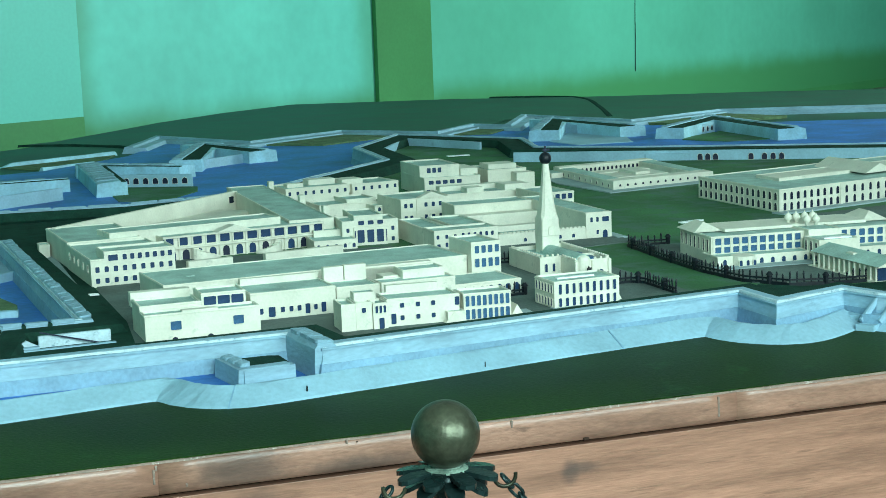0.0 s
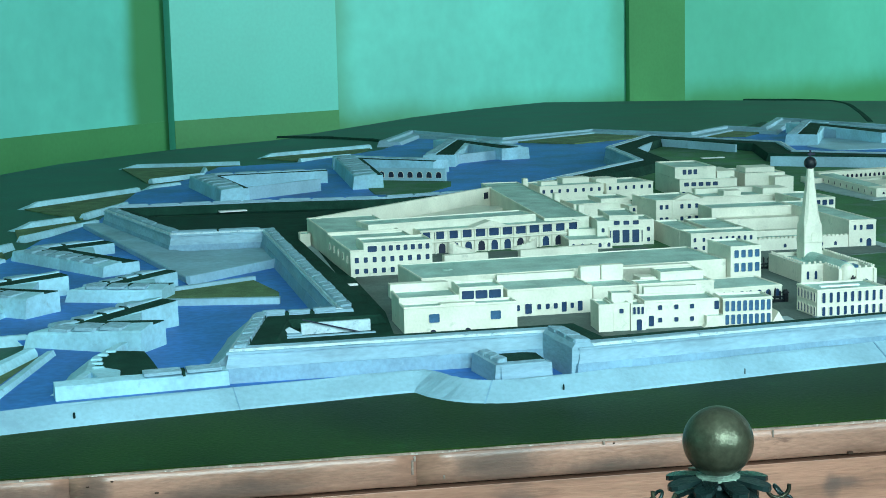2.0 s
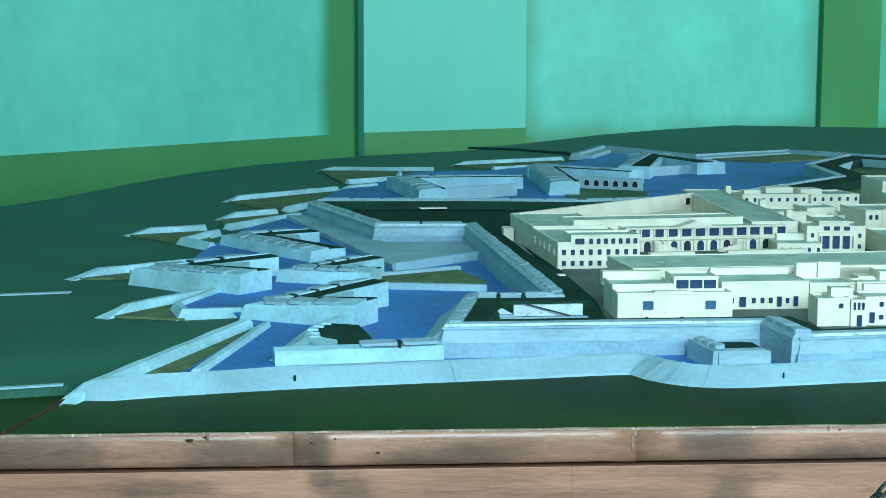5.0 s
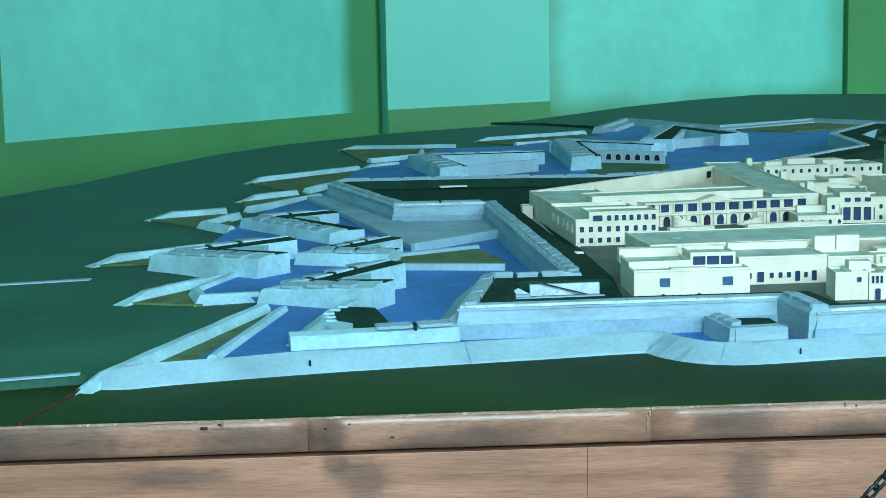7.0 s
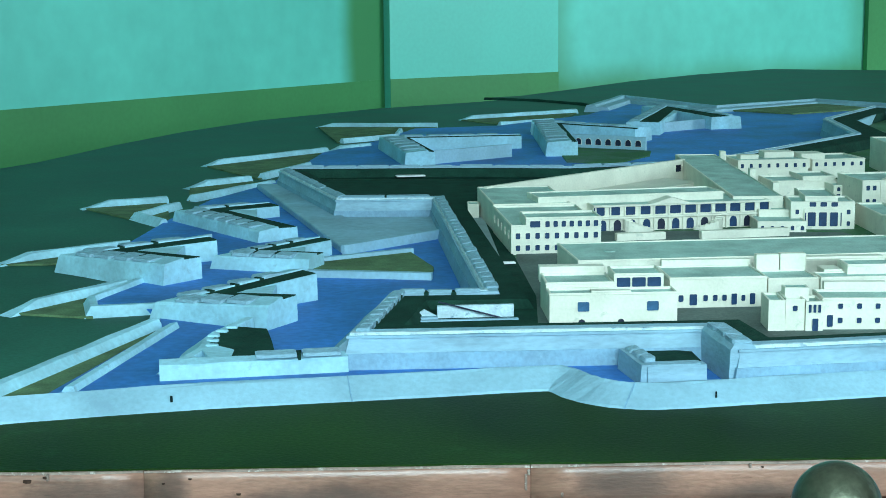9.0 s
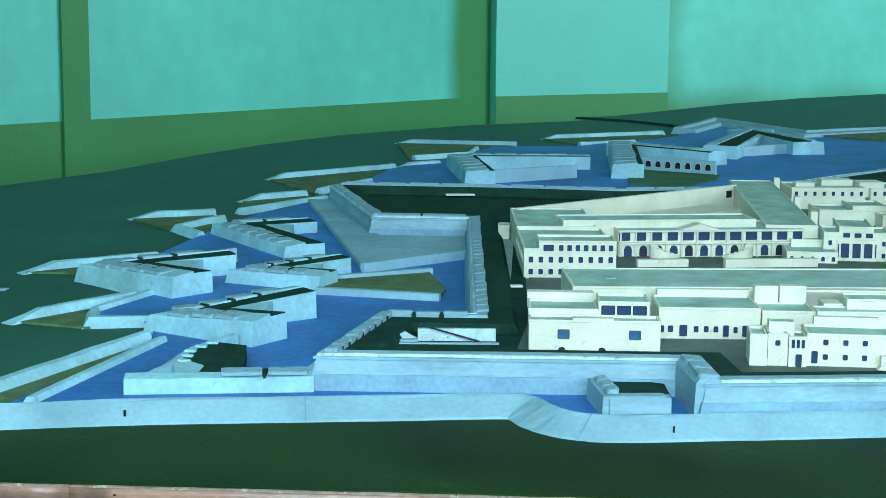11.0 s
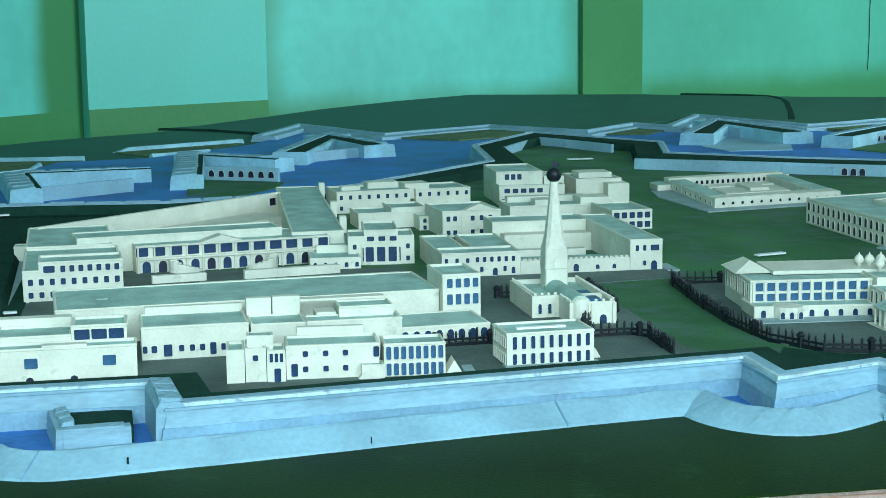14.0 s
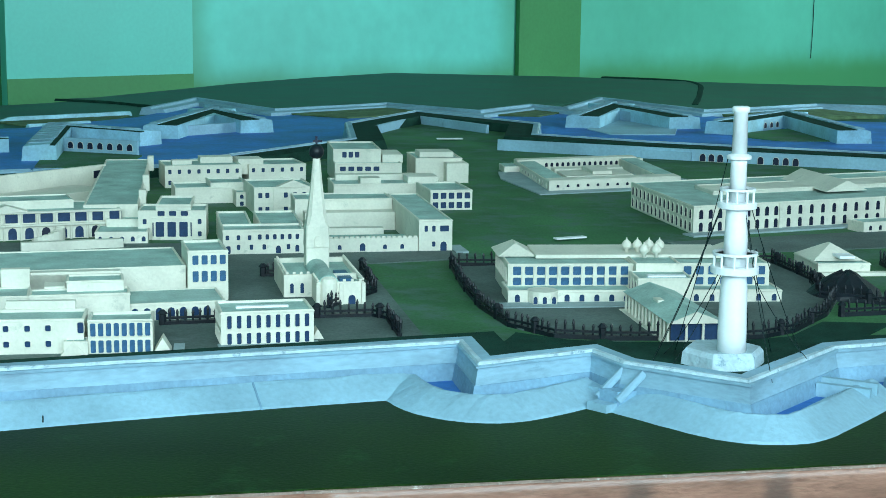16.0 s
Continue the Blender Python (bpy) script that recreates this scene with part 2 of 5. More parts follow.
def lathe(rows, n=24, x=0.0, y=0.0):
    """A turned solid from (radius, height) rows."""
    bm = bmesh.new()
    rings = [[bm.verts.new((x + r * math.cos(2 * math.pi * k / n), y + r * math.sin(2 * math.pi * k / n), z)) for k in range(n)] for r, z in rows]
    for a, b in zip(rings, rings[1:]):
        for k in range(n):
            bm.faces.new((a[k], a[(k + 1) % n], b[(k + 1) % n], b[k]))
    bm.faces.new(rings[0][::-1])
    bm.faces.new(rings[-1])
    return bm


def offset_line(pts, off, closed=False):
    """The line moved off metres to the right of its direction, with mitred corners."""
    out, n = [], len(pts)
    for i in range(n):
        p = Vector(pts[i])
        a = Vector(pts[i - 1]) if i or closed else None
        b = Vector(pts[(i + 1) % n]) if i < n - 1 or closed else None
        ns = []
        for u, v in ((a, p), (p, b)):
            if u is not None and v is not None:
                d = (v - u).normalized()
                ns.append(Vector((d.y, -d.x)))
        m = sum(ns, Vector((0, 0)))
        m.normalize()
        c = max(0.35, m.dot(ns[0]))
        out.append(p + m * (off / c))
    return out


def sweep(pts, profile, closed=False, jitter=0.0, taper=False):
    """A closed profile of (offset to the right, height) carried along a line."""
    bm = bmesh.new()
    cols = []
    for off, z in profile:
        cols.append([bm.verts.new((p.x, p.y, z + random.uniform(-jitter, jitter))) for p in offset_line(pts, off, closed)])
    n, k = len(pts), len(profile)
    if taper is True:
        for col in cols:
            col[0].co.z = profile[0][1]
    elif taper:
        # the first stretch climbs from the ground, over taper metres
        low, gone = profile[0][1], 0.0
        for i in range(n):
            gone += (Vector(pts[i]) - Vector(pts[i - 1])).length if i else 0.0
            f = max(0.03, min(1.0, gone / taper))
            for col in cols:
                c = col[i].co
                c.x, c.y, c.z = pts[i][0] + (c.x - pts[i][0]) * f, pts[i][1] + (c.y - pts[i][1]) * f, low + (c.z - low) * f
    for i in range(n if closed else n - 1):
        for j in range(k):
            bm.faces.new((cols[j][i], cols[j][(i + 1) % n], cols[(j + 1) % k][(i + 1) % n], cols[(j + 1) % k][i]))
    if not closed:
        bm.faces.new([c[0] for c in cols])
        bm.faces.new([c[-1] for c in cols][::-1])
    return bm


def rounded_line(pts, times=2):
    """The line with its corners cut again and again, so that it bends smoothly."""
    for _ in range(times):
        out = [pts[0]]
        for p, q in zip(pts, pts[1:]):
            p, q = Vector(p), Vector(q)
            out += [tuple(p.lerp(q, 0.25)), tuple(p.lerp(q, 0.75))]
        pts = out + [pts[-1]]
    return pts


def subdivided(pts, step):
    out = []
    for a, b in zip(pts, pts[1:]):
        a, b = Vector(a), Vector(b)
        n = max(1, int((b - a).length / step))
        out += [tuple(a.lerp(b, i / n)) for i in range(n)]
    return out + [tuple(pts[-1])]


def merlon_mesh():
    bm = bmesh.new()
    for y, z in ((0, 0), (1, 0), (1, 1), (0.12, 0.72)):
        for x in (-0.5, 0.5):
            bm.verts.new((x, y, z))
    v = list(bm.verts)
    for f in ((0, 2, 4, 6), (1, 7, 5, 3), (0, 1, 3, 2), (2, 3, 5, 4), (4, 5, 7, 6), (6, 7, 1, 0)):
        bm.faces.new([v[i] for i in f])
    bmesh.ops.recalc_face_normals(bm, faces=bm.faces)
    bmesh.ops.bevel(bm, geom=bm.edges[:], offset=0.09, segments=1, affect="EDGES")
    me = bpy.data.meshes.new("merlon")
    bm.to_mesh(me)
    me.materials.append(M_RAMPART)
    return me


MERLON = merlon_mesh()


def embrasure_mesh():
    """A solid dark wedge that gives a gun slot its darkness, narrow outside and wide inside."""
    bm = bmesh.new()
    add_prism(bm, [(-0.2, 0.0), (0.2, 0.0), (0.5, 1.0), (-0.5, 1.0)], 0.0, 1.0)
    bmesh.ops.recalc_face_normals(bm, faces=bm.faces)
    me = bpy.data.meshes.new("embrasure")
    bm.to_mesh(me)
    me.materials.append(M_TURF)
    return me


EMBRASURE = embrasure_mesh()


def merlons(parent, a, b, z, deep, high, length, gap, skip=0.0, slot=None):
    """Blocks of a parapet with narrow embrasures between them, from a to b; deep reaches to the left of that way."""
    a, b = Vector(a), Vector(b)
    d = (b - a)
    total = d.length
    d.normalize()
    nrm = Vector((-d.y, d.x))
    n = max(1, int((total - 2 * skip) / (length + gap)))
    pitch = (total - 2 * skip) / n
    for i in range(n):
        p = a + d * (skip + pitch * (i + 0.5))
        ob = new("merlon", MERLON)
        ob.parent = parent
        rot = Matrix(((d.x, nrm.x, 0, p.x), (d.y, nrm.y, 0, p.y), (0, 0, 1, z), (0, 0, 0, 1)))
        ob.matrix_basis = rot @ Matrix.Diagonal((pitch - gap * random.uniform(0.7, 1.4), deep * random.uniform(0.93, 1.05), high * random.uniform(0.85, 1.12), 1))
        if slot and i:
            # slot's darkness laid in as a wedge between two blocks: width, first and last depth, height of its top
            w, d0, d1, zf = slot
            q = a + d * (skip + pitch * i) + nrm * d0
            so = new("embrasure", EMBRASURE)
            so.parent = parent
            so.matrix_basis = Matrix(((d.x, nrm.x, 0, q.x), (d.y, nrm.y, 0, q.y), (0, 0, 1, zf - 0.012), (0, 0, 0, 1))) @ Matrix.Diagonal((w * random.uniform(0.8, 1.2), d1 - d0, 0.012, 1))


# ---- buildings ----
PANE, FRAME = {}, {}


def window_meshes(w, h, arch, mtl):
    key = (round(w, 4), round(h, 4), arch, mtl.name)
    if key not in PANE:
        pts = [(-w / 2, -h / 2), (w / 2, -h / 2)]
        if arch:
            pts += [(w / 2 * math.cos(a), h / 2 - w / 2 + w / 2 * math.sin(a)) for a in (0, math.pi / 4, math.pi / 2, 3 * math.pi / 4, math.pi)]
        else:
            c = min(0.0016, min(w, h) * 0.2)
            pts = [(-w / 2, -h / 2 + c), (-w / 2 + c, -h / 2), (w / 2 - c, -h / 2), (w / 2, -h / 2 + c), (w / 2, h / 2 - c), (w / 2 - c, h / 2), (-w / 2 + c, h / 2), (-w / 2, h / 2 - c)]
        bm = bmesh.new()
        lo, hi = [bm.verts.new((x, -0.0006, z)) for x, z in pts], [bm.verts.new((x, 0.001, z)) for x, z in pts]
        n = len(pts)
        bm.faces.new(lo)
        bm.faces.new(hi[::-1])
        for i in range(n):
            bm.faces.new((lo[i], hi[i], hi[(i + 1) % n], lo[(i + 1) % n]))
        bmesh.ops.recalc_face_normals(bm, faces=bm.faces)
        me = bpy.data.meshes.new("window")
        bm.to_mesh(me)
        me.materials.append(mtl)
        bm = bmesh.new()
        t = 0.0011
        big = [(x * (w + 2 * t) / w, z * (h + 2 * t) / h) for x, z in pts]
        rings = [[bm.verts.new((x, y, z)) for x, z in ring] for ring, y in ((pts, 0.001), (pts, -0.0018), (big, -0.0014), (big, 0.001))]
        for a, b in zip(rings, rings[1:]):
            for i in range(n):
                bm.faces.new((a[i], a[(i + 1) % n], b[(i + 1) % n], b[i]))
        bmesh.ops.recalc_face_normals(bm, faces=bm.faces)
        fr = bpy.data.meshes.new("window_frame")
        bm.to_mesh(fr)
        fr.materials.append(M_PLASTER)
        PANE[key], FRAME[key] = me, fr
    return PANE[key], FRAME[key]


def window(parent, x, y, z, w, h, turn=0, arch=False, mtl=None):
    """A painted opening with a raised surround; turn 0 faces the front, -90 the left end, 90 the right end."""
    pm, fm = window_meshes(w, h, arch, mtl or M_BLUE)
    ob = new("window", pm)
    ob.parent = parent
    ob.matrix_basis = pose(x, y, z, 0, 0, turn)
    fr = new("window_frame", fm)
    fr.parent = ob


def row(parent, n, x0, x1, y, z, w, h, arch=False, mtl=None, turn=0):
    """n openings evenly spaced from x0 to x1 along a front (or along an end, where x0 and x1 are depths and y the side)."""
    for i in range(n):
        s = x0 + (x1 - x0) * (i / (n - 1) if n > 1 else 0.5)
        if turn == 0:
            window(parent, s, y, z, w, h, 0, arch, mtl)
        else:
            window(parent, y, s, z, w, h, turn, arch, mtl)


def vol(parent, x0, y0, x1, y1, z1, z0=0.0, par=0.005, wall=0.004, roof=None, name="wall", cornice=True):
    """A flat-roofed block: outer walls that end in a parapet, and a roof slab sunk behind it."""
    bm = bmesh.new()
    j = 0.0012
    x0, x1, y0, y1 = x0 + random.uniform(-j, j) * 0.3, x1 + random.uniform(-j, j) * 0.3, y0, y1
    rect = lambda d: [(x0 + d, y0 + d), (x1 - d, y0 + d), (x1 - d, y1 - d), (x0 + d, y1 - d)]
    rows = [(0, z0), (0, z1 - 0.0045), (-0.0012, z1 - 0.004), (-0.0012, z1 - 0.0022), (0, z1 - 0.0018), (0, z1 - 0.0006), (0.0008, z1), (wall - 0.0008, z1), (wall, z1 - 0.0008), (wall, z1 - par - 0.002)]
    if not cornice:
        rows = [(0, z0), (0, z1 - 0.0006), (0.0008, z1), (wall - 0.0008, z1), (wall, z1 - 0.0008), (wall, z1 - par - 0.002)]
    rings = [[bm.verts.new((x, y, z + (random.uniform(-j, j) * 0.4 if i > 1 else 0))) for x, y in rect(d)] for i, (d, z) in enumerate(rows)]
    for a, b in zip(rings, rings[1:]):
        for i in range(4):
            bm.faces.new((a[i], a[(i + 1) % 4], b[(i + 1) % 4], b[i]))
    part(name, bm, M_PLASTER, parent)
    e = wall - 0.0005
    part("roof", box(x0 + e, y0 + e, z1 - par - 0.004, x1 - e, y1 - e, z1 - par), roof or M_ROOF, parent, "grey-green flat roof")


def shear(ob, k):
    """Leans a thing's plan: every part goes sideways by k times its depth, and the openings of its ends turn with it."""
    turn = math.degrees(math.atan(k))
    for ch in ob.children:
        if ch.data.users > 1 or ch.name.startswith("window"):
            m = ch.matrix_basis.copy()
            m.translation.x += k * m.translation.y
            side = abs(m.to_euler().z) > 1
            ch.matrix_basis = m @ pose(0, 0, 0, 0, 0, -turn) if side else m
        else:
            for v in ch.data.vertices:
                v.co.x += k * v.co.y


def slab(parent, x0, y0, x1, y1, z0, z1, name="roof_slab", mtl=None):
    part(name, box(x0, y0, z0, x1, y1, z1, 0.0007), mtl or M_PLASTER, parent)


def gable(parent, x0, x1, y0, y1, z0, z1, name="gable", mtl=None):
    """A triangular pediment over a front, y0 to y1 deep."""
    bm = bmesh.new()
    tri = [(x0, z0), (x1, z0), ((x0 + x1) / 2, z1)]
    a, b = [bm.verts.new((x, y0, z)) for x, z in tri], [bm.verts.new((x, y1, z)) for x, z in tri]
    bm.faces.new(a)
    bm.faces.new(b[::-1])
    for i in range(3):
        bm.faces.new((a[i], b[i], b[(i + 1) % 3], a[(i + 1) % 3]))
    part(name, bm, mtl or M_PLASTER, parent)


def hip(parent, x0, y0, x1, y1, z0, z1, mtl=None, name="hipped_roof"):
    bm = bmesh.new()
    r = min(x1 - x0, y1 - y0) / 2 * 0.9
    base = [bm.verts.new(p) for p in ((x0, y0, z0), (x1, y0, z0), (x1, y1, z0), (x0, y1, z0))]
    cx, cy = (x0 + x1) / 2, (y0 + y1) / 2
    if x1 - x0 > y1 - y0:
        top = [bm.verts.new((x0 + r, cy, z1)), bm.verts.new((x1 - r, cy, z1))]
        fs = ((0, 1, 5, 4), (1, 2, 5), (2, 3, 4, 5), (3, 0, 4))
    else:
        top = [bm.verts.new((cx, y0 + r, z1)), bm.verts.new((cx, y1 - r, z1))]
        fs = ((0, 1, 4), (1, 2, 5, 4), (2, 3, 5), (3, 0, 4, 5))
    v = base + top
    for f in fs:
        bm.faces.new([v[i] for i in f])
    bm.faces.new(base[::-1])
    part(name, bm, mtl or M_PLASTER, parent)


def crenels(parent, a, b, z, w=0.006, h=0.005, deep=0.004, gap=0.006):
    a, b = Vector(a), Vector(b)
    n = max(2, int((b - a).length / (w + gap)))
    ang = math.degrees(math.atan2(b.y - a.y, b.x - a.x))
    key = ("crenel", w, h, deep)
    if key not in PANE:
        bm = box(-w / 2, 0, 0, w / 2, deep, h, 0.0008)
        me = bpy.data.meshes.new("crenel")
        bm.to_mesh(me)
        me.materials.append(M_PLASTER)
        PANE[key] = me
    for i in range(n):
        p = a.lerp(b, (i + 0.5) / n)
        ob = new("crenel", PANE[key])
        ob.parent = parent
        ob.matrix_basis = pose(p.x, p.y, z, 0, 0, ang)

# ---- the room ----
CORNER = (-1.15, 11.43)


def wall_panel(name, x, y, ang, x0, x1, y0, y1, z0, z1, mtl):
    ob = part(name, box(x0, y0, z0, x1, y1, z1), mtl)
    ob.matrix_world = pose(x, y, 0, 0, 0, ang)
    return tagged(ob, kind="structure")


FLOOR_Z, CEIL_Z = -0.9, 3.3
tagged(part("floor", box(-8, -8, FLOOR_Z - 0.1, 21, 30, FLOOR_Z), M_FLOOR), "dark stone floor under the model", kind="structure")
tagged(part("ceiling", box(-8, -8, CEIL_Z, 21, 30, CEIL_Z + 0.1), M_CEIL), "white painted ceiling", kind="structure")
# back wall, from the corner away to the right
BA = 37.0
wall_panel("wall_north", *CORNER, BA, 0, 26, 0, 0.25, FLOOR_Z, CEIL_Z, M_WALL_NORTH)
wall_panel("baseboard", *CORNER, BA, 7.02, 26.0, -0.004, 0, FLOOR_Z, -0.75, M_DADO)
# corner pier with its olive dado, then an olive pilaster between two bays
wall_panel("pier", *CORNER, BA, 0.0, 1.815, -0.10, -0.006, FLOOR_Z, CEIL_Z, M_WALL)
wall_panel("trim", *CORNER, BA, 0.0, 1.818, -0.105, -0.101, FLOOR_Z, -0.145, M_DADO)
wall_panel("pilaster", *CORNER, BA, 6.03, 7.01, -0.06, -0.006, FLOOR_Z, CEIL_Z, M_DADO)
# left wall
LA = math.degrees(math.atan2(3.25, 2.15))
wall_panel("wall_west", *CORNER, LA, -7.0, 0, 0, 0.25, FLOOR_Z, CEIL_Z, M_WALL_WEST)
wall_panel("baseboard", *CORNER, LA, -7.0, 0, -0.004, 0, FLOOR_Z, -0.15, M_DADO)
wall_panel("trim", *CORNER, LA, -4.37, -4.16, -0.03, -0.006, FLOOR_Z, CEIL_Z, M_DADO)
# the rest of the room behind the camera
wall_panel("wall_west_end", -5.4, -7, 90, 0, 12.2, 0, 0.2, FLOOR_Z, CEIL_Z, M_WALL)
wall_panel("wall_south", -5.4, -6.2, 0, 0, 25, -0.2, 0, FLOOR_Z, CEIL_Z, M_WALL)
wall_panel("wall_east", 19.0, -6.2, 90, 0, 34, -0.2, 0, FLOOR_Z, CEIL_Z, M_WALL)
# a loose wire on the back wall
bm = bmesh.new()
rings = []
for k in range(35):
    zz = 3.2 - 0.1 * k
    cx = 0.012 * math.sin(zz * 2.1) + 0.004 * math.sin(zz * 9)
    rings.append([bm.verts.new((cx + 0.005 * math.cos(a0), -0.013 + 0.005 * math.sin(a0), zz)) for a0 in [math.pi / 3 * j for j in range(6)]])
for p, q in zip(rings, rings[1:]):
    for j in range(6):
        bm.faces.new((p[j], p[(j + 1) % 6], q[(j + 1) % 6], q[j]))
bm.faces.new(rings[0])
bm.faces.new(rings[-1][::-1])
wire = tagged(part("wire", bm, M_IRON), "thin dark wire hanging down the turquoise wall", "wire")
wire.matrix_world = pose(CORNER[0] + 11.6 * math.cos(radians(BA)), CORNER[1] + 11.6 * math.sin(radians(BA)), 0, 0, 0, BA)

# ---- the model's board ----
ZB = -0.05


def front_y(x):
    return -0.03 + 0.075 * x


board_pts = [(-0.985, front_y(-0.985) + 0.012), (8.5, front_y(8.5) + 0.012), (8.5, 7.4), (5.46, 9.19), (4.43, 9.6), (4.0, 9.8), (3.3, 10.36), (2.0, 10.75), (1.3, 9.97), (0.72, 9.1), (0.37, 8.4), (0.0, 7.55), (-0.24, 7.24), (-0.8, 6.74), (-1.34, 5.95), (-1.6, 5.29), (-1.765, 4.65), (-1.9, 3.95), (-2.3, 2.9), (-3.0, 1.5),
             (-3.0, -0.235), (-2.4, -0.19), (-0.975, 0.27), (-0.944, 0.157)]
tagged(part("ground", prism(board_pts, -0.075, ZB), M_GREEN), "dark green painted board of the relief model", kind="structure")
tagged(part("ground_front", prism([(-0.983, front_y(-0.983) + 0.004), (5.0, front_y(5.0) + 0.004), (5.0, 0.78), (2.1, 0.47), (1.92, 0.44), (1.73, 0.25), (1.5, 0.45), (1.33, 0.37), (1.19, 0.52), (0.5, 0.36), (0.17, 0.29), (0.04, 0.41), (-0.94, 0.14)], ZB - 0.002, ZB + 0.003), M_FRONT), "worn green painted strip along the board's front", kind="structure")
tagged(part("ground_lower", prism([(-3.0, front_y(-3.0) + 0.006), (-0.987, front_y(-0.987) + 0.006), (-0.947, 0.155), (-0.977, 0.266), (-2.4, -0.195)], -0.08, -0.066), M_FRONT), "lower green board beside a raised seam", kind="structure")
lip = tagged(part("board_lip", prism([(-0.991, front_y(-0.99) + 0.002), (-0.984, front_y(-0.98) + 0.002), (-0.943, 0.156), (-0.95, 0.158)], -0.074, ZB + 0.006, 0.0015), M_LIP), "raw brown lifted edge of the green board", "board edge")
part("paint_line", prism([(-0.983, 0.262), (-2.38, -0.208), (-2.38, -0.194), (-0.985, 0.276)], ZB + 0.001, ZB + 0.004), M_BANK, lip, "pale blue painted line")
part("paint_line", prism([(-1.235, 1.355), (-1.75, 1.20), (-1.75, 1.222), (-1.235, 1.38)], ZB + 0.001, ZB + 0.004), M_BANK, lip, "pale blue painted line")

# edge boards and the panel under them
base = thing("model_table", "brown wooden table edge with worn varnished boards", "table")
cuts = [-3.0, -1.62, -0.54, 0.0, 1.03, 2.4, 3.9, 5.6, 8.5]
for a, b in zip(cuts, cuts[1:]):
    bm = bmesh.new()
    pts = subdivided([(a + 0.0003, front_y(a)), (b - 0.0003, front_y(b))], 0.06)
    bm = sweep(pts, [(0.001, -0.0497), (0.0042, -0.053), (0.0062, -0.061), (0.0068, -0.075), (0.0060, -0.092), (0.0035, -0.101), (-0.002, -0.1045), (-0.008, -0.1045), (-0.008, -0.0495)], jitter=0.0008)
    part("edge_board", bm, M_TRIM, base, "varnished brown edge board with scuffs", True)
    bm = sweep(subdivided([(a + 0.0005, front_y(a)), (b - 0.0005, front_y(b))], 0.05), [(0.0038, -0.0515), (0.0030, -0.0488), (0.0005, -0.0482), (-0.0005, -0.052)], jitter=0.0008)
    part("chipped_edge", bm, M_CHIP, base, "bare pale chipped upper edge")
for a, b in zip((-3.0, -0.1, 3.2), (-0.1006, 3.1994, 8.5)):
    part("panel", sweep([(a, front_y(a)), (b, front_y(b))], [(-0.0085, -0.1135), (-0.008, -0.1145), (-0.008, -0.46), (-0.03, -0.46), (-0.03, -0.1135)]), M_PANEL, base, "pale brown wooden panel with knots")
    part("skirt_board", sweep([(a, front_y(a)), (b, front_y(b))], [(-0.002, -0.463), (-0.002, FLOOR_Z), (-0.03, FLOOR_Z), (-0.03, -0.463)]), M_PANEL, base)
# dark core puts the shadow into the gap under the edge boards
part("board_core", prism([(-3.0, front_y(-3) + 0.04), (8.5, front_y(8.5) + 0.04), (8.4, 7.1), (4, 10.4), (2.1, 10.8), (-2.9, 1.6)], FLOOR_Z, -0.09), M_LIP, base)
for x, z, w in ((0.736, -0.1, 0.018), (-0.512, -0.066, 0.008), (-0.475, -0.06, 0.008), (-0.408, -0.083, 0.012), (-0.70, -0.060, 0.02), (-0.675, -0.055, 0.012), (0.327, -0.055, 0.006)):
    y, w = front_y(x), w * 0.38
    part("dent", prism([(x + w * 0.7 * math.cos(a0) * (1.0 + 0.3 * math.sin(3 * a0 + x)), y - 0.0066 + 0.002 * math.sin(a0)) for a0 in [math.pi / 5 * k for k in range(10)]], z - w * 0.3, z + w * 0.3), M_LIP, base, "dark knocked dent")

# bare splinters where the edge boards are cracked
for x, z0, z1 in ((-0.006, -0.060, -0.084), (-0.002, -0.054, -0.062), (0.994, -0.055, -0.092), (-0.672, -0.050, -0.060), (0.60, -0.052, -0.064), (0.045, -0.088, -0.094), (0.31, -0.05, -0.056)):
    w = 0.0022
    part("splinter", prism([(x - w, front_y(x) - 0.0078), (x + w * 0.6, front_y(x) - 0.0082), (x + w, front_y(x) - 0.003), (x - w, front_y(x) - 0.003)], z1, z0, 0.0008), M_CHIP, base, "bare pale splintered crack")

# ---- ditches and banks ----
ZW = -0.038
tagged(part("water", prism([(-0.80, 0.24), (-0.57, 0.27), (0.06, 0.42), (0.2, 0.30), (0.5, 0.38), (1.0, 0.49), (1.22, 0.54), (1.25, 0.44), (1.34, 0.38), (1.5, 0.49), (1.7, 0.23), (1.76, 0.23), (1.98, 0.46), (4.9, 0.9),
    (5.0, 5.6), (3.4, 6.2), (2.95, 7.1), (2.4, 6.5), (2.1, 6.1), (1.66, 6.7), (1.04, 6.2), (0.6, 6.9), (0.35, 6.1), (-0.1, 5.45), (-0.5, 5.3), (-0.62, 4.7), (-0.8, 4.2), (-0.84, 3.4), (-0.86, 3.15), (-0.98, 2.75), (-1.02, 2.3), (-1.04, 1.72), (-0.86, 1.36), (-0.92, 1.06), (-0.76, 1.0), (-0.71, 0.82)],
    ZB + 0.0005, ZW), M_WATER), "flat blue painted moat", kind="structure")
BANK = [(0.055, -0.049), (0.05, -0.044), (0.007, -0.020), (0.0, -0.0165), (-0.008, -0.018), (-0.018, -0.049)]
bank = thing("outer_bank", "worn pale blue bank along the moat", "bank")
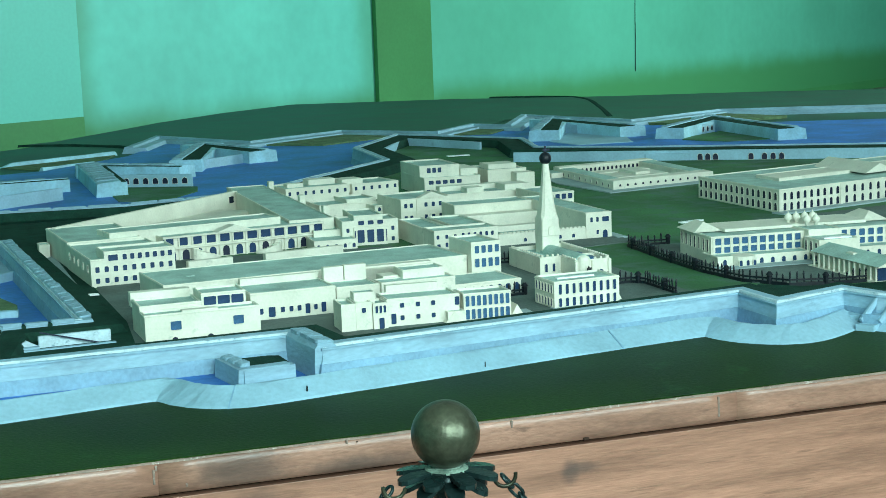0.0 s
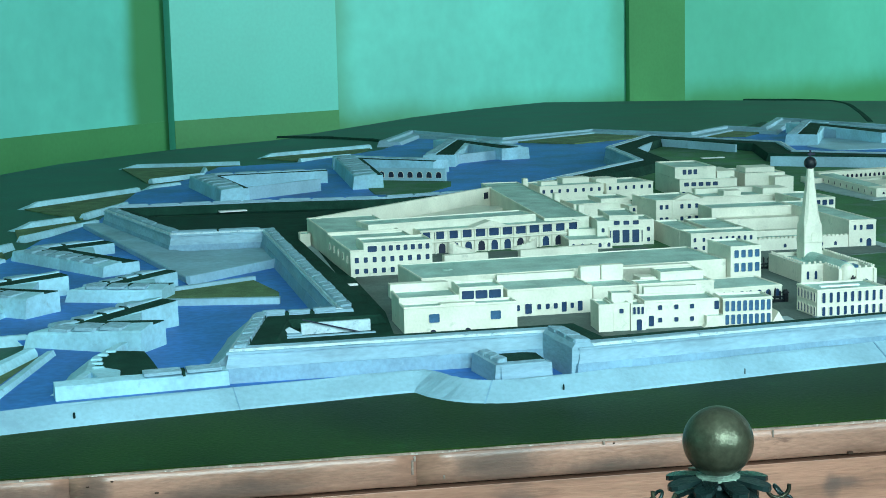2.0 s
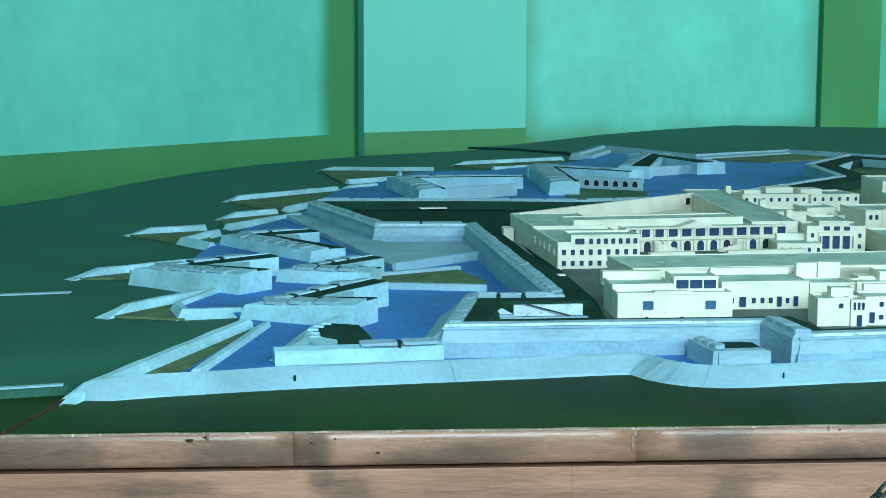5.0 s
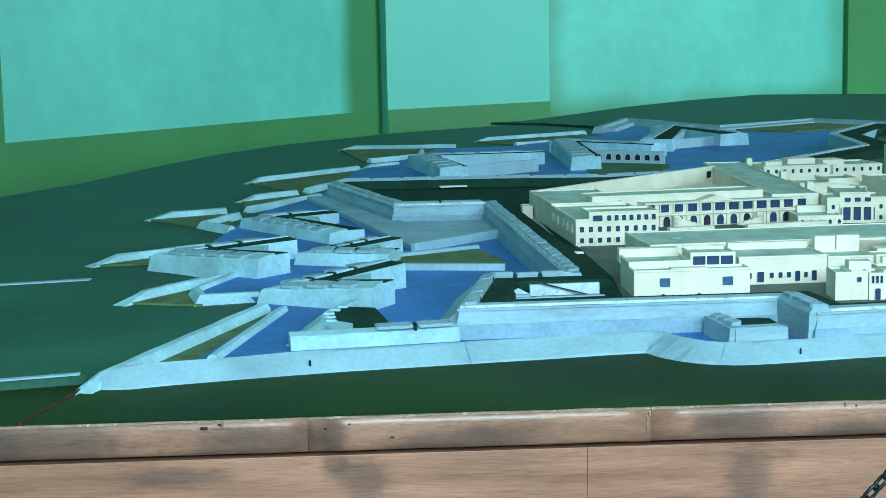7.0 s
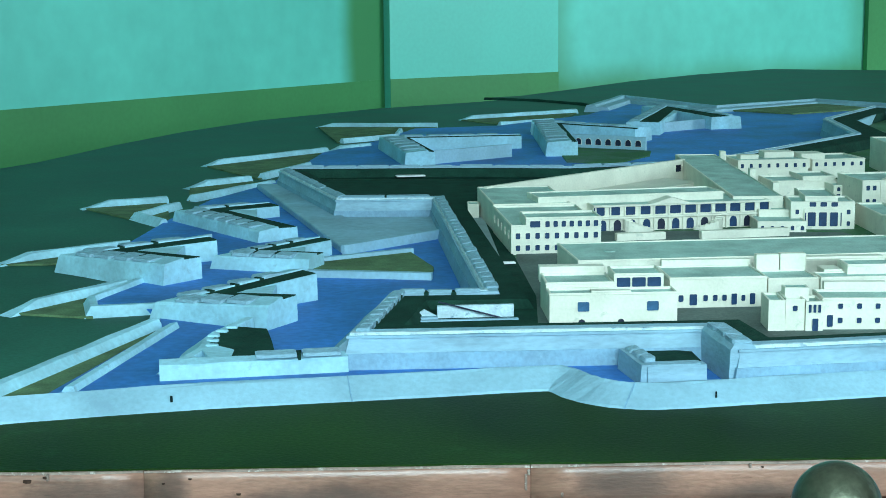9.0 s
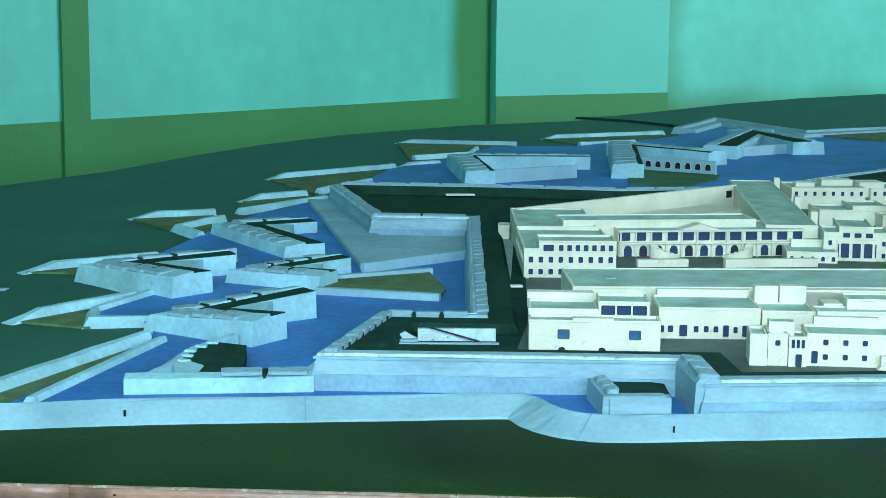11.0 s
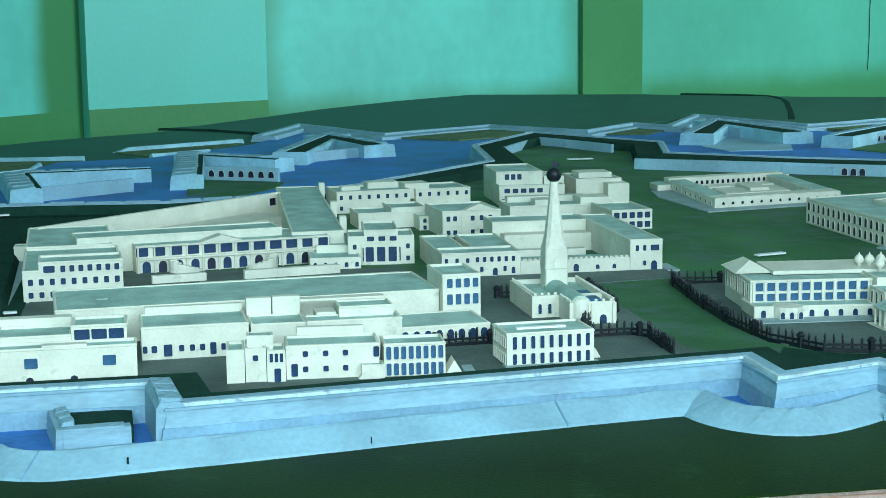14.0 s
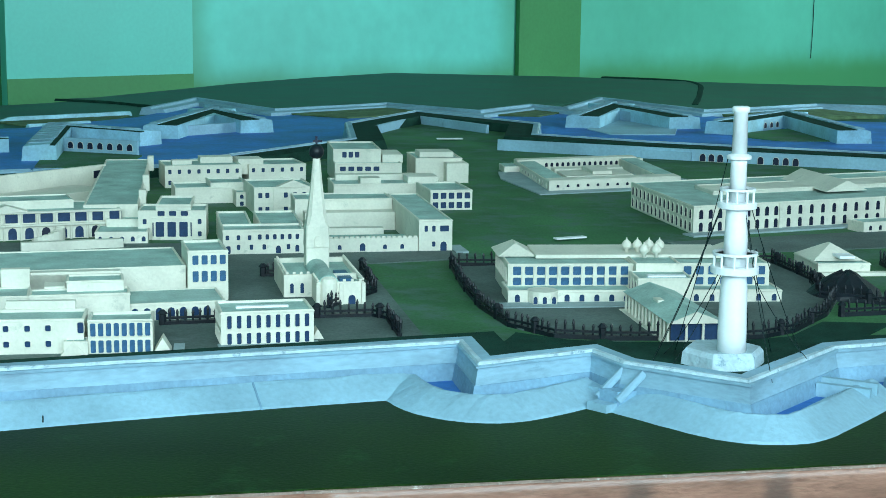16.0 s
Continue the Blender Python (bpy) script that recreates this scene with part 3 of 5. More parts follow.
line1 = [(-0.955, 0.135), (-0.90, 0.185), (-0.57, 0.296), (-0.2, 0.378), (0.045, 0.44), (0.075, 0.415), (0.10, 0.365), (0.14, 0.325), (0.2, 0.312), (0.35, 0.352), (0.5, 0.386), (0.75, 0.455), (1.0, 0.514), (1.213, 0.562), (1.222, 0.51), (1.245, 0.45), (1.29, 0.41), (1.335, 0.40), (1.39, 0.425), (1.497, 0.505)]
part("bank", sweep(subdivided(rounded_line(line1), 0.05), BANK, jitter=0.0012, taper=0.06), M_BANK, bank, "worn pale blue sloping bank")
line2 = [(1.538, 0.462), (1.60, 0.37), (1.665, 0.282), (1.70, 0.262), (1.745, 0.258), (1.78, 0.28), (1.96, 0.47)]
part("bank", sweep(subdivided(rounded_line(line2), 0.05), BANK, jitter=0.0012), M_BANK, bank)
line3 = [(1.985, 0.475), (2.1, 0.47), (2.9, 0.60), (4.4, 0.8)]
part("bank", sweep(subdivided(rounded_line(line3), 0.05), BANK, jitter=0.0012), M_BANK, bank)
for a, b in (((1.497, 0.502), (1.545, 0.462)), ((1.52, 0.575), (1.565, 0.51))):
    part("sluice", sweep([a, b], [(0.02, -0.049), (0.02, -0.024), (-0.012, -0.02), (-0.012, -0.049)]), M_BANK, bank, "pale blue sluice dam")
# little slipway over the gap in the bank
for dx, dy in ((0.0, 0.0), (0.026, -0.028)):
    p = Vector((1.540 + dx, 0.443 + dy, 0.014))
    q = Vector((1.497 + dx, 0.434 + dy, -0.028))
    mid, way = (p + q) / 2, q - p
    plank = part("slip_wall", box(-way.length / 2, -0.0035, -0.009, way.length / 2, 0.0035, 0.0035, 0.001), M_RAMPART, bank, "pale low slipway wall")
    plank.matrix_basis = Matrix.Translation(mid) @ way.to_track_quat("X", "Z").to_matrix().to_4x4()
part("slipway", prism([(1.540, 0.443), (1.566, 0.415), (1.524, 0.407), (1.499, 0.434)], -0.049, -0.016), M_LOWER, bank, "darker blue slipway")
part("slip_step", prism([(1.499, 0.434), (1.524, 0.407), (1.505, 0.395), (1.480, 0.425)], -0.049, -0.034), M_BANK, bank)
part("sluice", sweep([(1.86, 0.45), (1.93, 0.40)], [(0.006, -0.049), (0.006, -0.016), (-0.006, -0.016), (-0.006, -0.049)]), M_BANK, bank)
part("sluice", sweep([(1.87, 0.475), (1.95, 0.42)], [(0.006, -0.049), (0.006, -0.012), (-0.006, -0.012), (-0.006, -0.049)]), M_BANK, bank)


for x, y, w in ((0.625, 0.408, 0.006), (0.657, 0.362, 0.002), (1.125, 0.528, 0.005), (-0.312, 0.352, 0.004), (0.642, 0.42, 0.003), (-0.571, 0.255, 0.004), (0.30, 0.30, 0.003)):
    w *= 0.6
    part("chip", lathe([(w, -0.036), (w * 0.9, -0.0265), (w * 0.3, -0.0255)], 6, x, y), M_IRON, bank, "dark chip in the paint")


# joints where two lengths of bank meet
for x0, y0, x1, y1 in ((0.17, 0.318, 0.1725, 0.317), (0.96, 0.504, 0.963, 0.5048), (-0.30, 0.356, -0.298, 0.3565)):
    part("joint", sweep([(x0, y0), (x1, y1)], [(0.0562, -0.0485), (0.0508, -0.0431), (0.0075, -0.0190), (0.0, -0.0155), (0.0, -0.02), (0.05, -0.0495)], jitter=0.0006), M_LOWER, bank, "dark joint across the bank")


def covered_way(tip, end, band, inner=()):
    """A low pale wall running in from a pointed tip, with an olive turf band behind it and a low inner bank."""
    ob = thing("covered_way", "low pale blue wall with an olive turf strip behind", "earthwork", group="covered ways")
    part("turf", prism(band, -0.0495, -0.0445), M_OLIVE, ob, "olive turf strip")
    part("wall", sweep(subdivided([end, tip], 0.08), [(0.021, -0.0495), (0.008, -0.028), (-0.008, -0.027), (-0.018, -0.034), (-0.020, -0.0495)], jitter=0.0013, taper=True), M_OUTWORK, ob)
    if inner:
        part("inner_bank", sweep(subdivided(list(inner), 0.08), [(0.022, -0.0495), (0.007, -0.028), (-0.007, -0.028), (-0.016, -0.0495)], jitter=0.0013), M_OUTWORK, ob)
    return ob


covered_way((-0.735, 0.865), (-0.945, 0.10), [(-0.925, 0.20), (-0.735, 0.855), (-0.69, 0.84), (-0.765, 0.34), (-0.82, 0.24)], ((-0.69, 0.83), (-0.755, 0.32)))
covered_way((-0.90, 1.29), (-1.079, 0.985), [(-1.06, 1.0), (-0.90, 1.28), (-0.85, 1.37), (-0.93, 1.09), (-0.885, 0.96)], ((-0.86, 1.36), (-0.925, 1.1), (-0.89, 0.99), (-0.77, 1.03)))
covered_way((-1.03, 1.86), (-1.297, 1.587), [(-1.28, 1.59), (-1.05, 1.85), (-1.05, 1.66), (-1.16, 1.6)], ((-1.14, 1.62), (-1.06, 1.66)))
covered_way((-1.12, 2.74), (-1.358, 2.598), [(-1.34, 2.59), (-1.12, 2.73), (-1.0, 2.24), (-1.13, 2.35)], ((-1.06, 2.62), (-1.13, 2.38), (-1.02, 2.24)))
covered_way((-0.95, 3.30), (-1.137, 3.096), [(-1.12, 3.09), (-0.95, 3.29), (-0.85, 3.19), (-1.06, 2.78)], ((-0.85, 3.18), (-1.05, 2.78)))
covered_way((-0.80, 4.30), (-1.208, 3.78), [(-1.19, 3.76), (-0.80, 4.28), (-0.79, 3.72), (-0.93, 3.36)], ((-0.80, 3.75), (-0.92, 3.38)))
covered_way((-0.64, 4.48), (-0.80, 4.30), [(-0.80, 4.28), (-0.62, 4.46), (-0.5, 4.2), (-0.72, 3.95)])
covered_way((-0.40, 5.48), (-0.995, 5.50), [(-0.98, 5.48), (-0.4, 5.46), (-0.55, 4.95), (-0.80, 4.70)], ((-0.56, 5.2), (-0.56, 4.92), (-0.78, 4.7)))
covered_way((0.30, 6.35), (-0.31, 5.9), [(-0.3, 5.88), (0.3, 6.32), (0.2, 5.9), (-0.1, 5.6)], ((0.16, 5.75), (-0.1, 5.55)))

# long zigzag wall beyond the far moat
far_wall = thing("far_covered_way", "long zigzag pale blue wall with turf beyond the far moat", "earthwork")
zig = [(5.6, 6.3), (4.12, 6.9), (3.34, 6.42), (2.98, 7.42), (2.6, 6.55), (2.45, 6.78), (2.1, 6.3), (1.665, 6.88), (1.05, 6.36), (0.6, 7.2), (0.37, 6.4)]
part("wall", sweep(subdivided(zig, 0.25), [(0.03, -0.0495), (0.015, -0.012), (-0.03, -0.008), (-0.04, -0.02), (-0.10, -0.022), (-0.12, -0.049)], jitter=0.002), M_RAMPART, far_wall)
for pts in ([(2.15, 6.25), (2.45, 6.68), (2.58, 6.48), (2.4, 6.2)], [(3.4, 6.36), (4.1, 6.8), (4.3, 6.3), (3.6, 6.1)], [(1.1, 6.3), (1.62, 6.8), (1.9, 6.4), (1.4, 6.05)]):
    part("turf", prism(pts, -0.048, -0.03), M_OLIVE, far_wall)
# an upper sheet of the board, its shaded edge put on as a dark strip, and a dark seam in the board
upper = [(-0.21, 7.44), (0.04, 7.30), (0.22, 7.13), (0.42, 6.82), (0.46, 6.5), (0.62, 7.25), (1.05, 6.5), (1.66, 7.0), (2.1, 6.45), (3.0, 7.6), (3.35, 6.6), (4.12, 7.05), (5.6, 6.45), (8.4, 6.4), (8.4, 7.35), (5.45, 9.13), (4.4, 9.54), (3.28, 10.3), (2.0, 10.69), (1.33, 9.92), (0.76, 9.06), (0.41, 8.36), (0.0, 7.6)]
tagged(part("ground_upper", prism(upper, ZB - 0.002, ZB + 0.010), M_GREEN), "dark green upper sheet of the relief board", kind="structure")
for line, r in ((upper[:5], 0.016), ([(3.6, 10.28), (4.15, 9.98), (4.12, 9.3), (3.95, 8.7), (3.72, 7.9), (3.5, 7.2)], 0.035)):
    tagged(part("board_seam", sweep(subdivided(rounded_line(line), 0.1), [(r, ZB - 0.001), (r * 0.4, ZB + 0.013), (-r * 0.4, ZB + 0.014), (-r, ZB - 0.001)], jitter=0.002), M_TURF), "dark strip along a broken seam between sheets of the board", "board edge", group="board seams")


# ---- ramparts ----


def rampart(name, label, pts, zt, tw, zin=0.001, blocks=(), slots=True):
    """Sloped scarp, cordon and parapet carried along the crest line, with a dark turf walk behind."""
    ob = thing(name, label, "rampart")
    fine = subdivided(pts, 0.1)
    part("scarp", sweep(fine, [(0.018, -0.049), (0.004, zt - 0.009), (0.008, zt - 0.008), (0.008, zt - 0.004), (0.002, zt - 0.003), (0.0, zt), (-0.024, zt + 0.002), (-0.027, zt - 0.010), (-0.027, -0.049)], jitter=0.0007), M_RAMPART, ob, "pale blue sloping wall with a cordon")
    part("rampart_walk", sweep(pts, [(-0.0265, zt - 0.0035), (-tw, zt - 0.004), (-tw - 0.012, zin), (-0.0265, -0.04)]), M_TURF, ob, "dark green turf walk")
    part("coping", sweep(subdivided(pts, 0.04), [(0.004, zt - 0.0035), (0.002, zt + 0.0012), (-0.005, zt + 0.0016), (-0.006, zt - 0.002)], jitter=0.0007), M_COPING, ob, "worn white coping")
    part("wall_foot", sweep(subdivided(pts, 0.07), [(0.0195, -0.049), (0.0115, -0.010), (0.008, -0.010), (0.0, -0.049)], jitter=0.0006), M_LOWER, ob, "darker blue foot of the wall")
    for i, length in blocks:
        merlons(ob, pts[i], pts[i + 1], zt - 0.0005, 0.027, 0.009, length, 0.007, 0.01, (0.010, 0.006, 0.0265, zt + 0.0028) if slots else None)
    return ob


front = [(-0.305, 0.498), (0.322, 0.562), (0.354, 0.405), (0.68, 0.475), (1.303, 0.607), (1.314, 0.450), (1.509, 0.53), (1.543, 0.442), (1.702, 0.310), (1.914, 0.527), (2.02, 0.553), (2.9, 0.70), (4.4, 0.95)]
left = [(-0.80, 3.02), (-0.53, 2.29), (-0.255, 2.31), (-0.081, 0.90), (-0.262, 0.884)]
rampart("sea_front_rampart", "long pale blue rampart with bastions and merlons", left + front, 0.024, 0.075, blocks=((0, 0.09), (1, 0.085), (2, 0.045), (3, 0.045), (4, 0.03)))
slope = thing("flank_slope", "pale blue sloping foot of the flank wall", "earthwork")
part("slope", sweep(subdivided([(-0.258, 0.93), (-0.262, 0.884), (-0.300, 0.54)], 0.06), [(0.002, 0.016), (0.078, -0.046), (0.0, -0.046)], jitter=0.001), M_RAMPART, slope)
far = [(4.9, 2.6), (3.15, 3.62), (2.45, 4.02), (2.07, 4.33), (2.17, 4.86), (1.70, 5.58), (1.33, 4.86), (1.31, 4.13), (0.69, 3.27)]
rampart("far_rampart", "pale blue landward rampart with turf walk", far, 0.040, 0.13)
rampart("rear_rampart", "low pale blue rear rampart with merlons", [(0.66, 3.235), (0.15, 3.06), (-0.22, 3.08), (-0.77, 3.05)], 0.030, 0.05, blocks=((0, 0.09), (1, 0.09), (2, 0.09)), slots=False)
# white retaining wall inside the far rampart
inner = thing("retaining_wall", "white retaining wall with arched casemates", "wall")
iw = [(4.0, 2.86), (3.05, 3.40), (2.34, 3.80), (1.877, 4.075)]
part("wall", sweep(subdivided(iw, 0.15), [(0.0, 0.0), (0.0, 0.042), (-0.014, 0.042), (-0.016, 0.0)], jitter=0.001), M_BANK, inner)
part("wall", sweep(subdivided([(1.94, 4.80), (1.68, 5.32), (1.45, 4.76)], 0.15), [(0.0, 0.0), (0.0, 0.036), (-0.012, 0.036), (-0.014, 0.0)], jitter=0.001), M_BANK, inner)
d = (Vector(iw[1]) - Vector(iw[2])).normalized()
for s in (0.265, 0.297, 0.329, 0.475, 0.53, 0.565, 0.60):
    p = Vector(iw[2]) + d * s
    window(inner, p.x - 0.0165 * 0.6, p.y - 0.0165, 0.015, 0.021, 0.027, math.degrees(math.atan2(d.y, d.x)), True, M_NAVY)
part("ramp", sweep([(2.36, 3.76), (2.52, 3.665)], [(0.0, 0.001), (0.0, 0.03), (-0.03, 0.03), (-0.03, 0.001)]), M_BANK, inner)


def ravelin(e1, apex, e2, zt, width, block=0.05, parapet=0.036, rise=0.0, fill=False):
    """A V of thick parapets round a turf walk, open to the rear."""
    a, b, c = Vector(e1), Vector(apex), Vector(e2)
    if (b - a).cross(c - b) < 0:
        e1, e2 = e2, e1
    pts = [e1, apex, e2]
    ob = thing("ravelin", "pale blue pointed outwork with merlons and turf top", "outwork", group="outworks")
    fine = subdivided(pts, 0.09)
    part("scarp", sweep(fine, [(0.007, -0.049), (0.0, zt - 0.012), (-0.003, zt - 0.008), (-parapet, zt), (-parapet - 0.001, zt - 0.005), (-width, zt - 0.006), (-width - 0.002, -0.049)], jitter=0.001), M_OUTWORK, ob)
    part("turf_walk", sweep(pts, [(-parapet - 0.002, zt - 0.0055), (-parapet - 0.002, zt - 0.0030), (-width + 0.004, zt - 0.0040), (-width + 0.004, zt - 0.007)]), M_TURF, ob, "dark green turf top")
    for p, q in ((e1, apex), (apex, e2)):
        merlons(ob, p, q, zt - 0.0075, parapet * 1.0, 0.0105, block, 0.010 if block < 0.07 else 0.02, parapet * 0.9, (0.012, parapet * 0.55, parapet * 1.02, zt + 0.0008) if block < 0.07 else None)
    if fill:
        q0, q1 = b.lerp(Vector(pts[0]), 0.97), b.lerp(Vector(pts[2]), 0.97)
        u = ((a - b).normalized() + (c - b).normalized()).normalized()
        sin = abs((a - b).normalized().cross(u))
        tip = b + u * ((width + 0.004) / max(sin, 0.2))
        if (tip - b).length < ((q0 + q1) / 2 - b).length:
            n0, n1 = q0.lerp(q1, 0.12), q1.lerp(q0, 0.12)
            bm = bmesh.new()
            top = [bm.verts.new((p.x, p.y, zz)) for p, zz in ((tip, zt - 0.004), (n0, zt - 0.010), (n1, zt - 0.010))]
            low = [bm.verts.new((p.x, p.y, -0.049)) for p in (tip, n0, n1)]
            bm.faces.new(top)
            bm.faces.new(low[::-1])
            for i in range(3):
                bm.faces.new((low[i], low[(i + 1) % 3], top[(i + 1) % 3], top[i]))
            part("ramp", bm, M_OUTWORK, ob, "pale blue ramp between the arms")
    # the arms climb a little towards the rear
    reach = max((a - b).length, (c - b).length)
    for ch in ob.children if rise else ():
        if ch.name.startswith(("merlon", "embrasure")):
            m = ch.matrix_basis.copy()
            m.translation.z += rise * min(1.0, (m.translation.xy - b).length / reach)
            ch.matrix_basis = m
        else:
            for v in ch.data.vertices:
                if v.co.z > -0.045:
                    v.co.z += rise * min(1.0, (v.co.xy - b).length / reach)
    return ob


ravelin((-0.500, 0.805), (-0.752, 0.93), (-0.515, 1.18), 0.0, 0.10, 0.045, parapet=0.05, rise=0.024, fill=True)
ravelin((-0.805, 1.275), (-1.110, 1.50), (-0.81, 1.70), 0.002, 0.11, 0.055, parapet=0.058, rise=0.016, fill=True)
ravelin((-0.500, 1.42), (-0.738, 1.495), (-0.545, 1.74), 0.0, 0.085, 0.045, parapet=0.045, rise=0.006, fill=True)
ravelin((-0.690, 1.88), (-0.997, 2.275), (-0.780, 2.45), 0.0, 0.115, 0.055, parapet=0.058, fill=True)
ravelin((-0.43, 3.68), (-0.585, 4.34), (-0.02, 4.45), 0.02, 0.11, 0.08, parapet=0.085)
ravelin((0.10, 4.02), (0.05, 5.10), (0.56, 4.68), 0.025, 0.12, 0.08, parapet=0.095)
ravelin((0.47, 4.95), (0.72, 6.05), (1.02, 5.25), 0.026, 0.15, 0.09, parapet=0.06)
ravelin((2.42, 5.55), (2.84, 6.55), (3.06, 5.5), 0.026, 0.16, 0.09, parapet=0.06)
ravelin((3.02, 5.25), (3.66, 6.0), (3.62, 4.75), 0.026, 0.15, 0.09, parapet=0.06)
battery = thing("battery", "pale blue front outwork with dark notched turf floor", "outwork", group="outworks")
part("scarp", sweep(subdivided([(-0.623, 0.403), (-0.31, 0.475)], 0.05), [(0.008, -0.049), (0.001, -0.018), (-0.003, -0.013), (-0.026, -0.008), (-0.034, -0.009), (-0.037, -0.049)], jitter=0.001), M_OUTWORK, battery, "pale blue sloping wall")
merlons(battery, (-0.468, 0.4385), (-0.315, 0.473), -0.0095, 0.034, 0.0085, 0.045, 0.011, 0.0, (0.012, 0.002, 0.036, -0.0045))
part("turf", prism([(-0.578, 0.63), (-0.555, 0.716), (-0.485, 0.695), (-0.462, 0.60), (-0.445, 0.52), (-0.450, 0.472), (-0.50, 0.455), (-0.53, 0.50), (-0.575, 0.58)], -0.049, -0.0105), M_TURF, battery, "dark green turf floor")
part("bank", sweep(subdivided(rounded_line([(-0.59, 0.435), (-0.568, 0.52), (-0.578, 0.62), (-0.556, 0.712), (-0.53, 0.79)]), 0.03), [(0.006, -0.049), (0.004, -0.009), (-0.010, -0.009), (-0.055, -0.041), (-0.06, -0.049)], jitter=0.001), M_OUTWORK, battery, "pale turquoise sloping bank")
for x, y in ((-0.560, 0.545), (-0.566, 0.585), (-0.572, 0.625), (-0.564, 0.665), (-0.552, 0.70)):
    tooth = part("tooth", box(-0.011, -0.007, -0.02, 0.011, 0.007, -0.0065, 0.002), M_OUTWORK, battery, "pale rounded block")
    tooth.matrix_basis = pose(x, y, 0, 0, 0, random.uniform(-12, 12))
part("platform", prism([(-0.51, 0.452), (-0.545, 0.445), (-0.575, 0.52), (-0.55, 0.545), (-0.515, 0.515)], -0.049, -0.0085, 0.0015), M_OUTWORK, battery, "pale inner step")
# walls that close the outworks' rears
for a, b, z, n in (((-0.40, 3.70), (-0.04, 4.02), 0.012, 0), ((0.21, 4.36), (0.50, 4.22), 0.018, 7), ((0.62, 5.05), (0.95, 5.35), 0.006, 0), ((2.56, 5.62), (2.78, 6.0), 0.012, 0), ((2.78, 6.0), (2.94, 5.55), 0.012, 0), ((3.2, 5.28), (3.46, 5.5), 0.014, 6), ((-0.56, 1.0), (-0.475, 1.24), -0.004, 0), ((-0.93, 1.62), (-0.80, 1.80), -0.002, 0)):
    g = thing("gorge_wall", "pale blue rear wall of an outwork", "wall", group="gorge walls")
    part("wall", sweep(subdivided([a, b], 0.1), [(0.006, -0.049), (0.003, z), (-0.009, z), (-0.012, -0.049)], jitter=0.001), M_BANK, g)
    dd = Vector(b) - Vector(a)
    for k in range(n):
        p = Vector(a) + dd * ((k + 0.7) / (n + 0.4))
        u = dd.normalized()
        window(g, p.x + 0.005 * u.y, p.y - 0.005 * u.x, z - 0.026, 0.024, 0.026, math.degrees(math.atan2(u.y, u.x)), True, M_NAVY)
# ground inside the far outworks
for pts, z, mtl, nm in (([(0.17, 3.80), (0.13, 4.55), (0.22, 4.42), (0.52, 4.20), (0.5, 4.02), (0.34, 3.72)], -0.034, M_LAWN, "dark green yard"), ([(2.5, 5.45), (2.77, 5.97), (2.95, 5.5), (2.85, 5.15), (2.55, 5.15)], -0.034, M_BANK, "pale blue yard"), ([(3.1, 5.1), (3.2, 5.25), (3.5, 5.5), (3.5, 4.85), (3.25, 4.85)], -0.034, M_LAWN, "dark green yard")):
    yd = thing("outwork_yard", nm + " inside a far outwork", "yard", group="outwork yards")
    part("yard", prism(pts, -0.0485, z, 0.002), mtl, yd)
# low platforms in the moat
plat = thing("moat_platform", "grey-blue low platform before the bastion", "platform")
part("platform", prism([(-0.88, 3.02), (-0.448, 1.69), (-0.215, 1.96), (-0.20, 2.26), (-0.50, 2.24), (-0.77, 3.02)], -0.049, -0.022, 0.003), M_RAMPART, plat)
part("edge_wall", sweep([(-0.448, 1.69), (-0.215, 1.96)], [(0.004, -0.049), (0.002, -0.014), (-0.01, -0.014), (-0.012, -0.03)]), M_BANK, plat)
isle = thing("moat_island", "olive turf island with pale blue walls in the moat", "platform")
part("turf", prism([(-0.50, 1.53), (-0.28, 1.68), (-0.213, 1.47), (-0.213, 1.36), (-0.49, 1.38)], -0.049, -0.029), M_OLIVE, isle)
part("wall", sweep([(-0.512, 1.54), (-0.278, 1.70)], [(0.008, -0.049), (0.006, -0.022), (-0.01, -0.022), (-0.012, -0.049)]), M_BANK, isle)
part("wall", sweep([(-0.50, 1.385), (-0.36, 1.37), (-0.211, 1.35)], [(0.008, -0.049), (0.006, -0.022), (-0.012, -0.022), (-0.014, -0.049)]), M_BANK, isle)
tagged(part("bastion_turf", prism([(-0.70, 2.94), (-0.46, 2.37), (-0.20, 2.36), (-0.115, 2.15), (-0.06, 1.45), (-0.03, 0.90), (-0.055, 0.84), (-0.235, 0.83), (-0.255, 0.62), (0.02, 0.64), (0.02, 0.95), (-0.10, 2.25), (0.12, 2.6), (0.45, 3.05), (0.1, 2.93)], -0.01, 0.0028), M_TURF), "dark green turf inside the ramparts", kind="structure")
# sea gate and its landing
gate = thing("sea_gate", "small pale blue sea gate with notched walls", "gate")
part("side_wall", sweep(subdivided([(0.166, 0.505), (0.196, 0.385)], 0.04), [(0.012, -0.049), (0.009, -0.003), (-0.020, -0.003), (-0.024, -0.049)], jitter=0.001), M_RAMPART, gate)
part("front_wall", sweep(subdivided([(0.197, 0.385), (0.296, 0.402)], 0.04), [(0.006, -0.049), (0.002, -0.006), (-0.024, -0.006), (-0.028, -0.049)], jitter=0.001), M_RAMPART, gate)
part("yard", prism([(0.192, 0.412), (0.297, 0.428), (0.285, 0.527), (0.262, 0.535), (0.186, 0.527)], -0.046, -0.0125), M_TURF, gate, "dark turf yard")
merlons(gate, (0.164, 0.500), (0.193, 0.395), -0.0035, 0.022, 0.010, 0.022, 0.006)
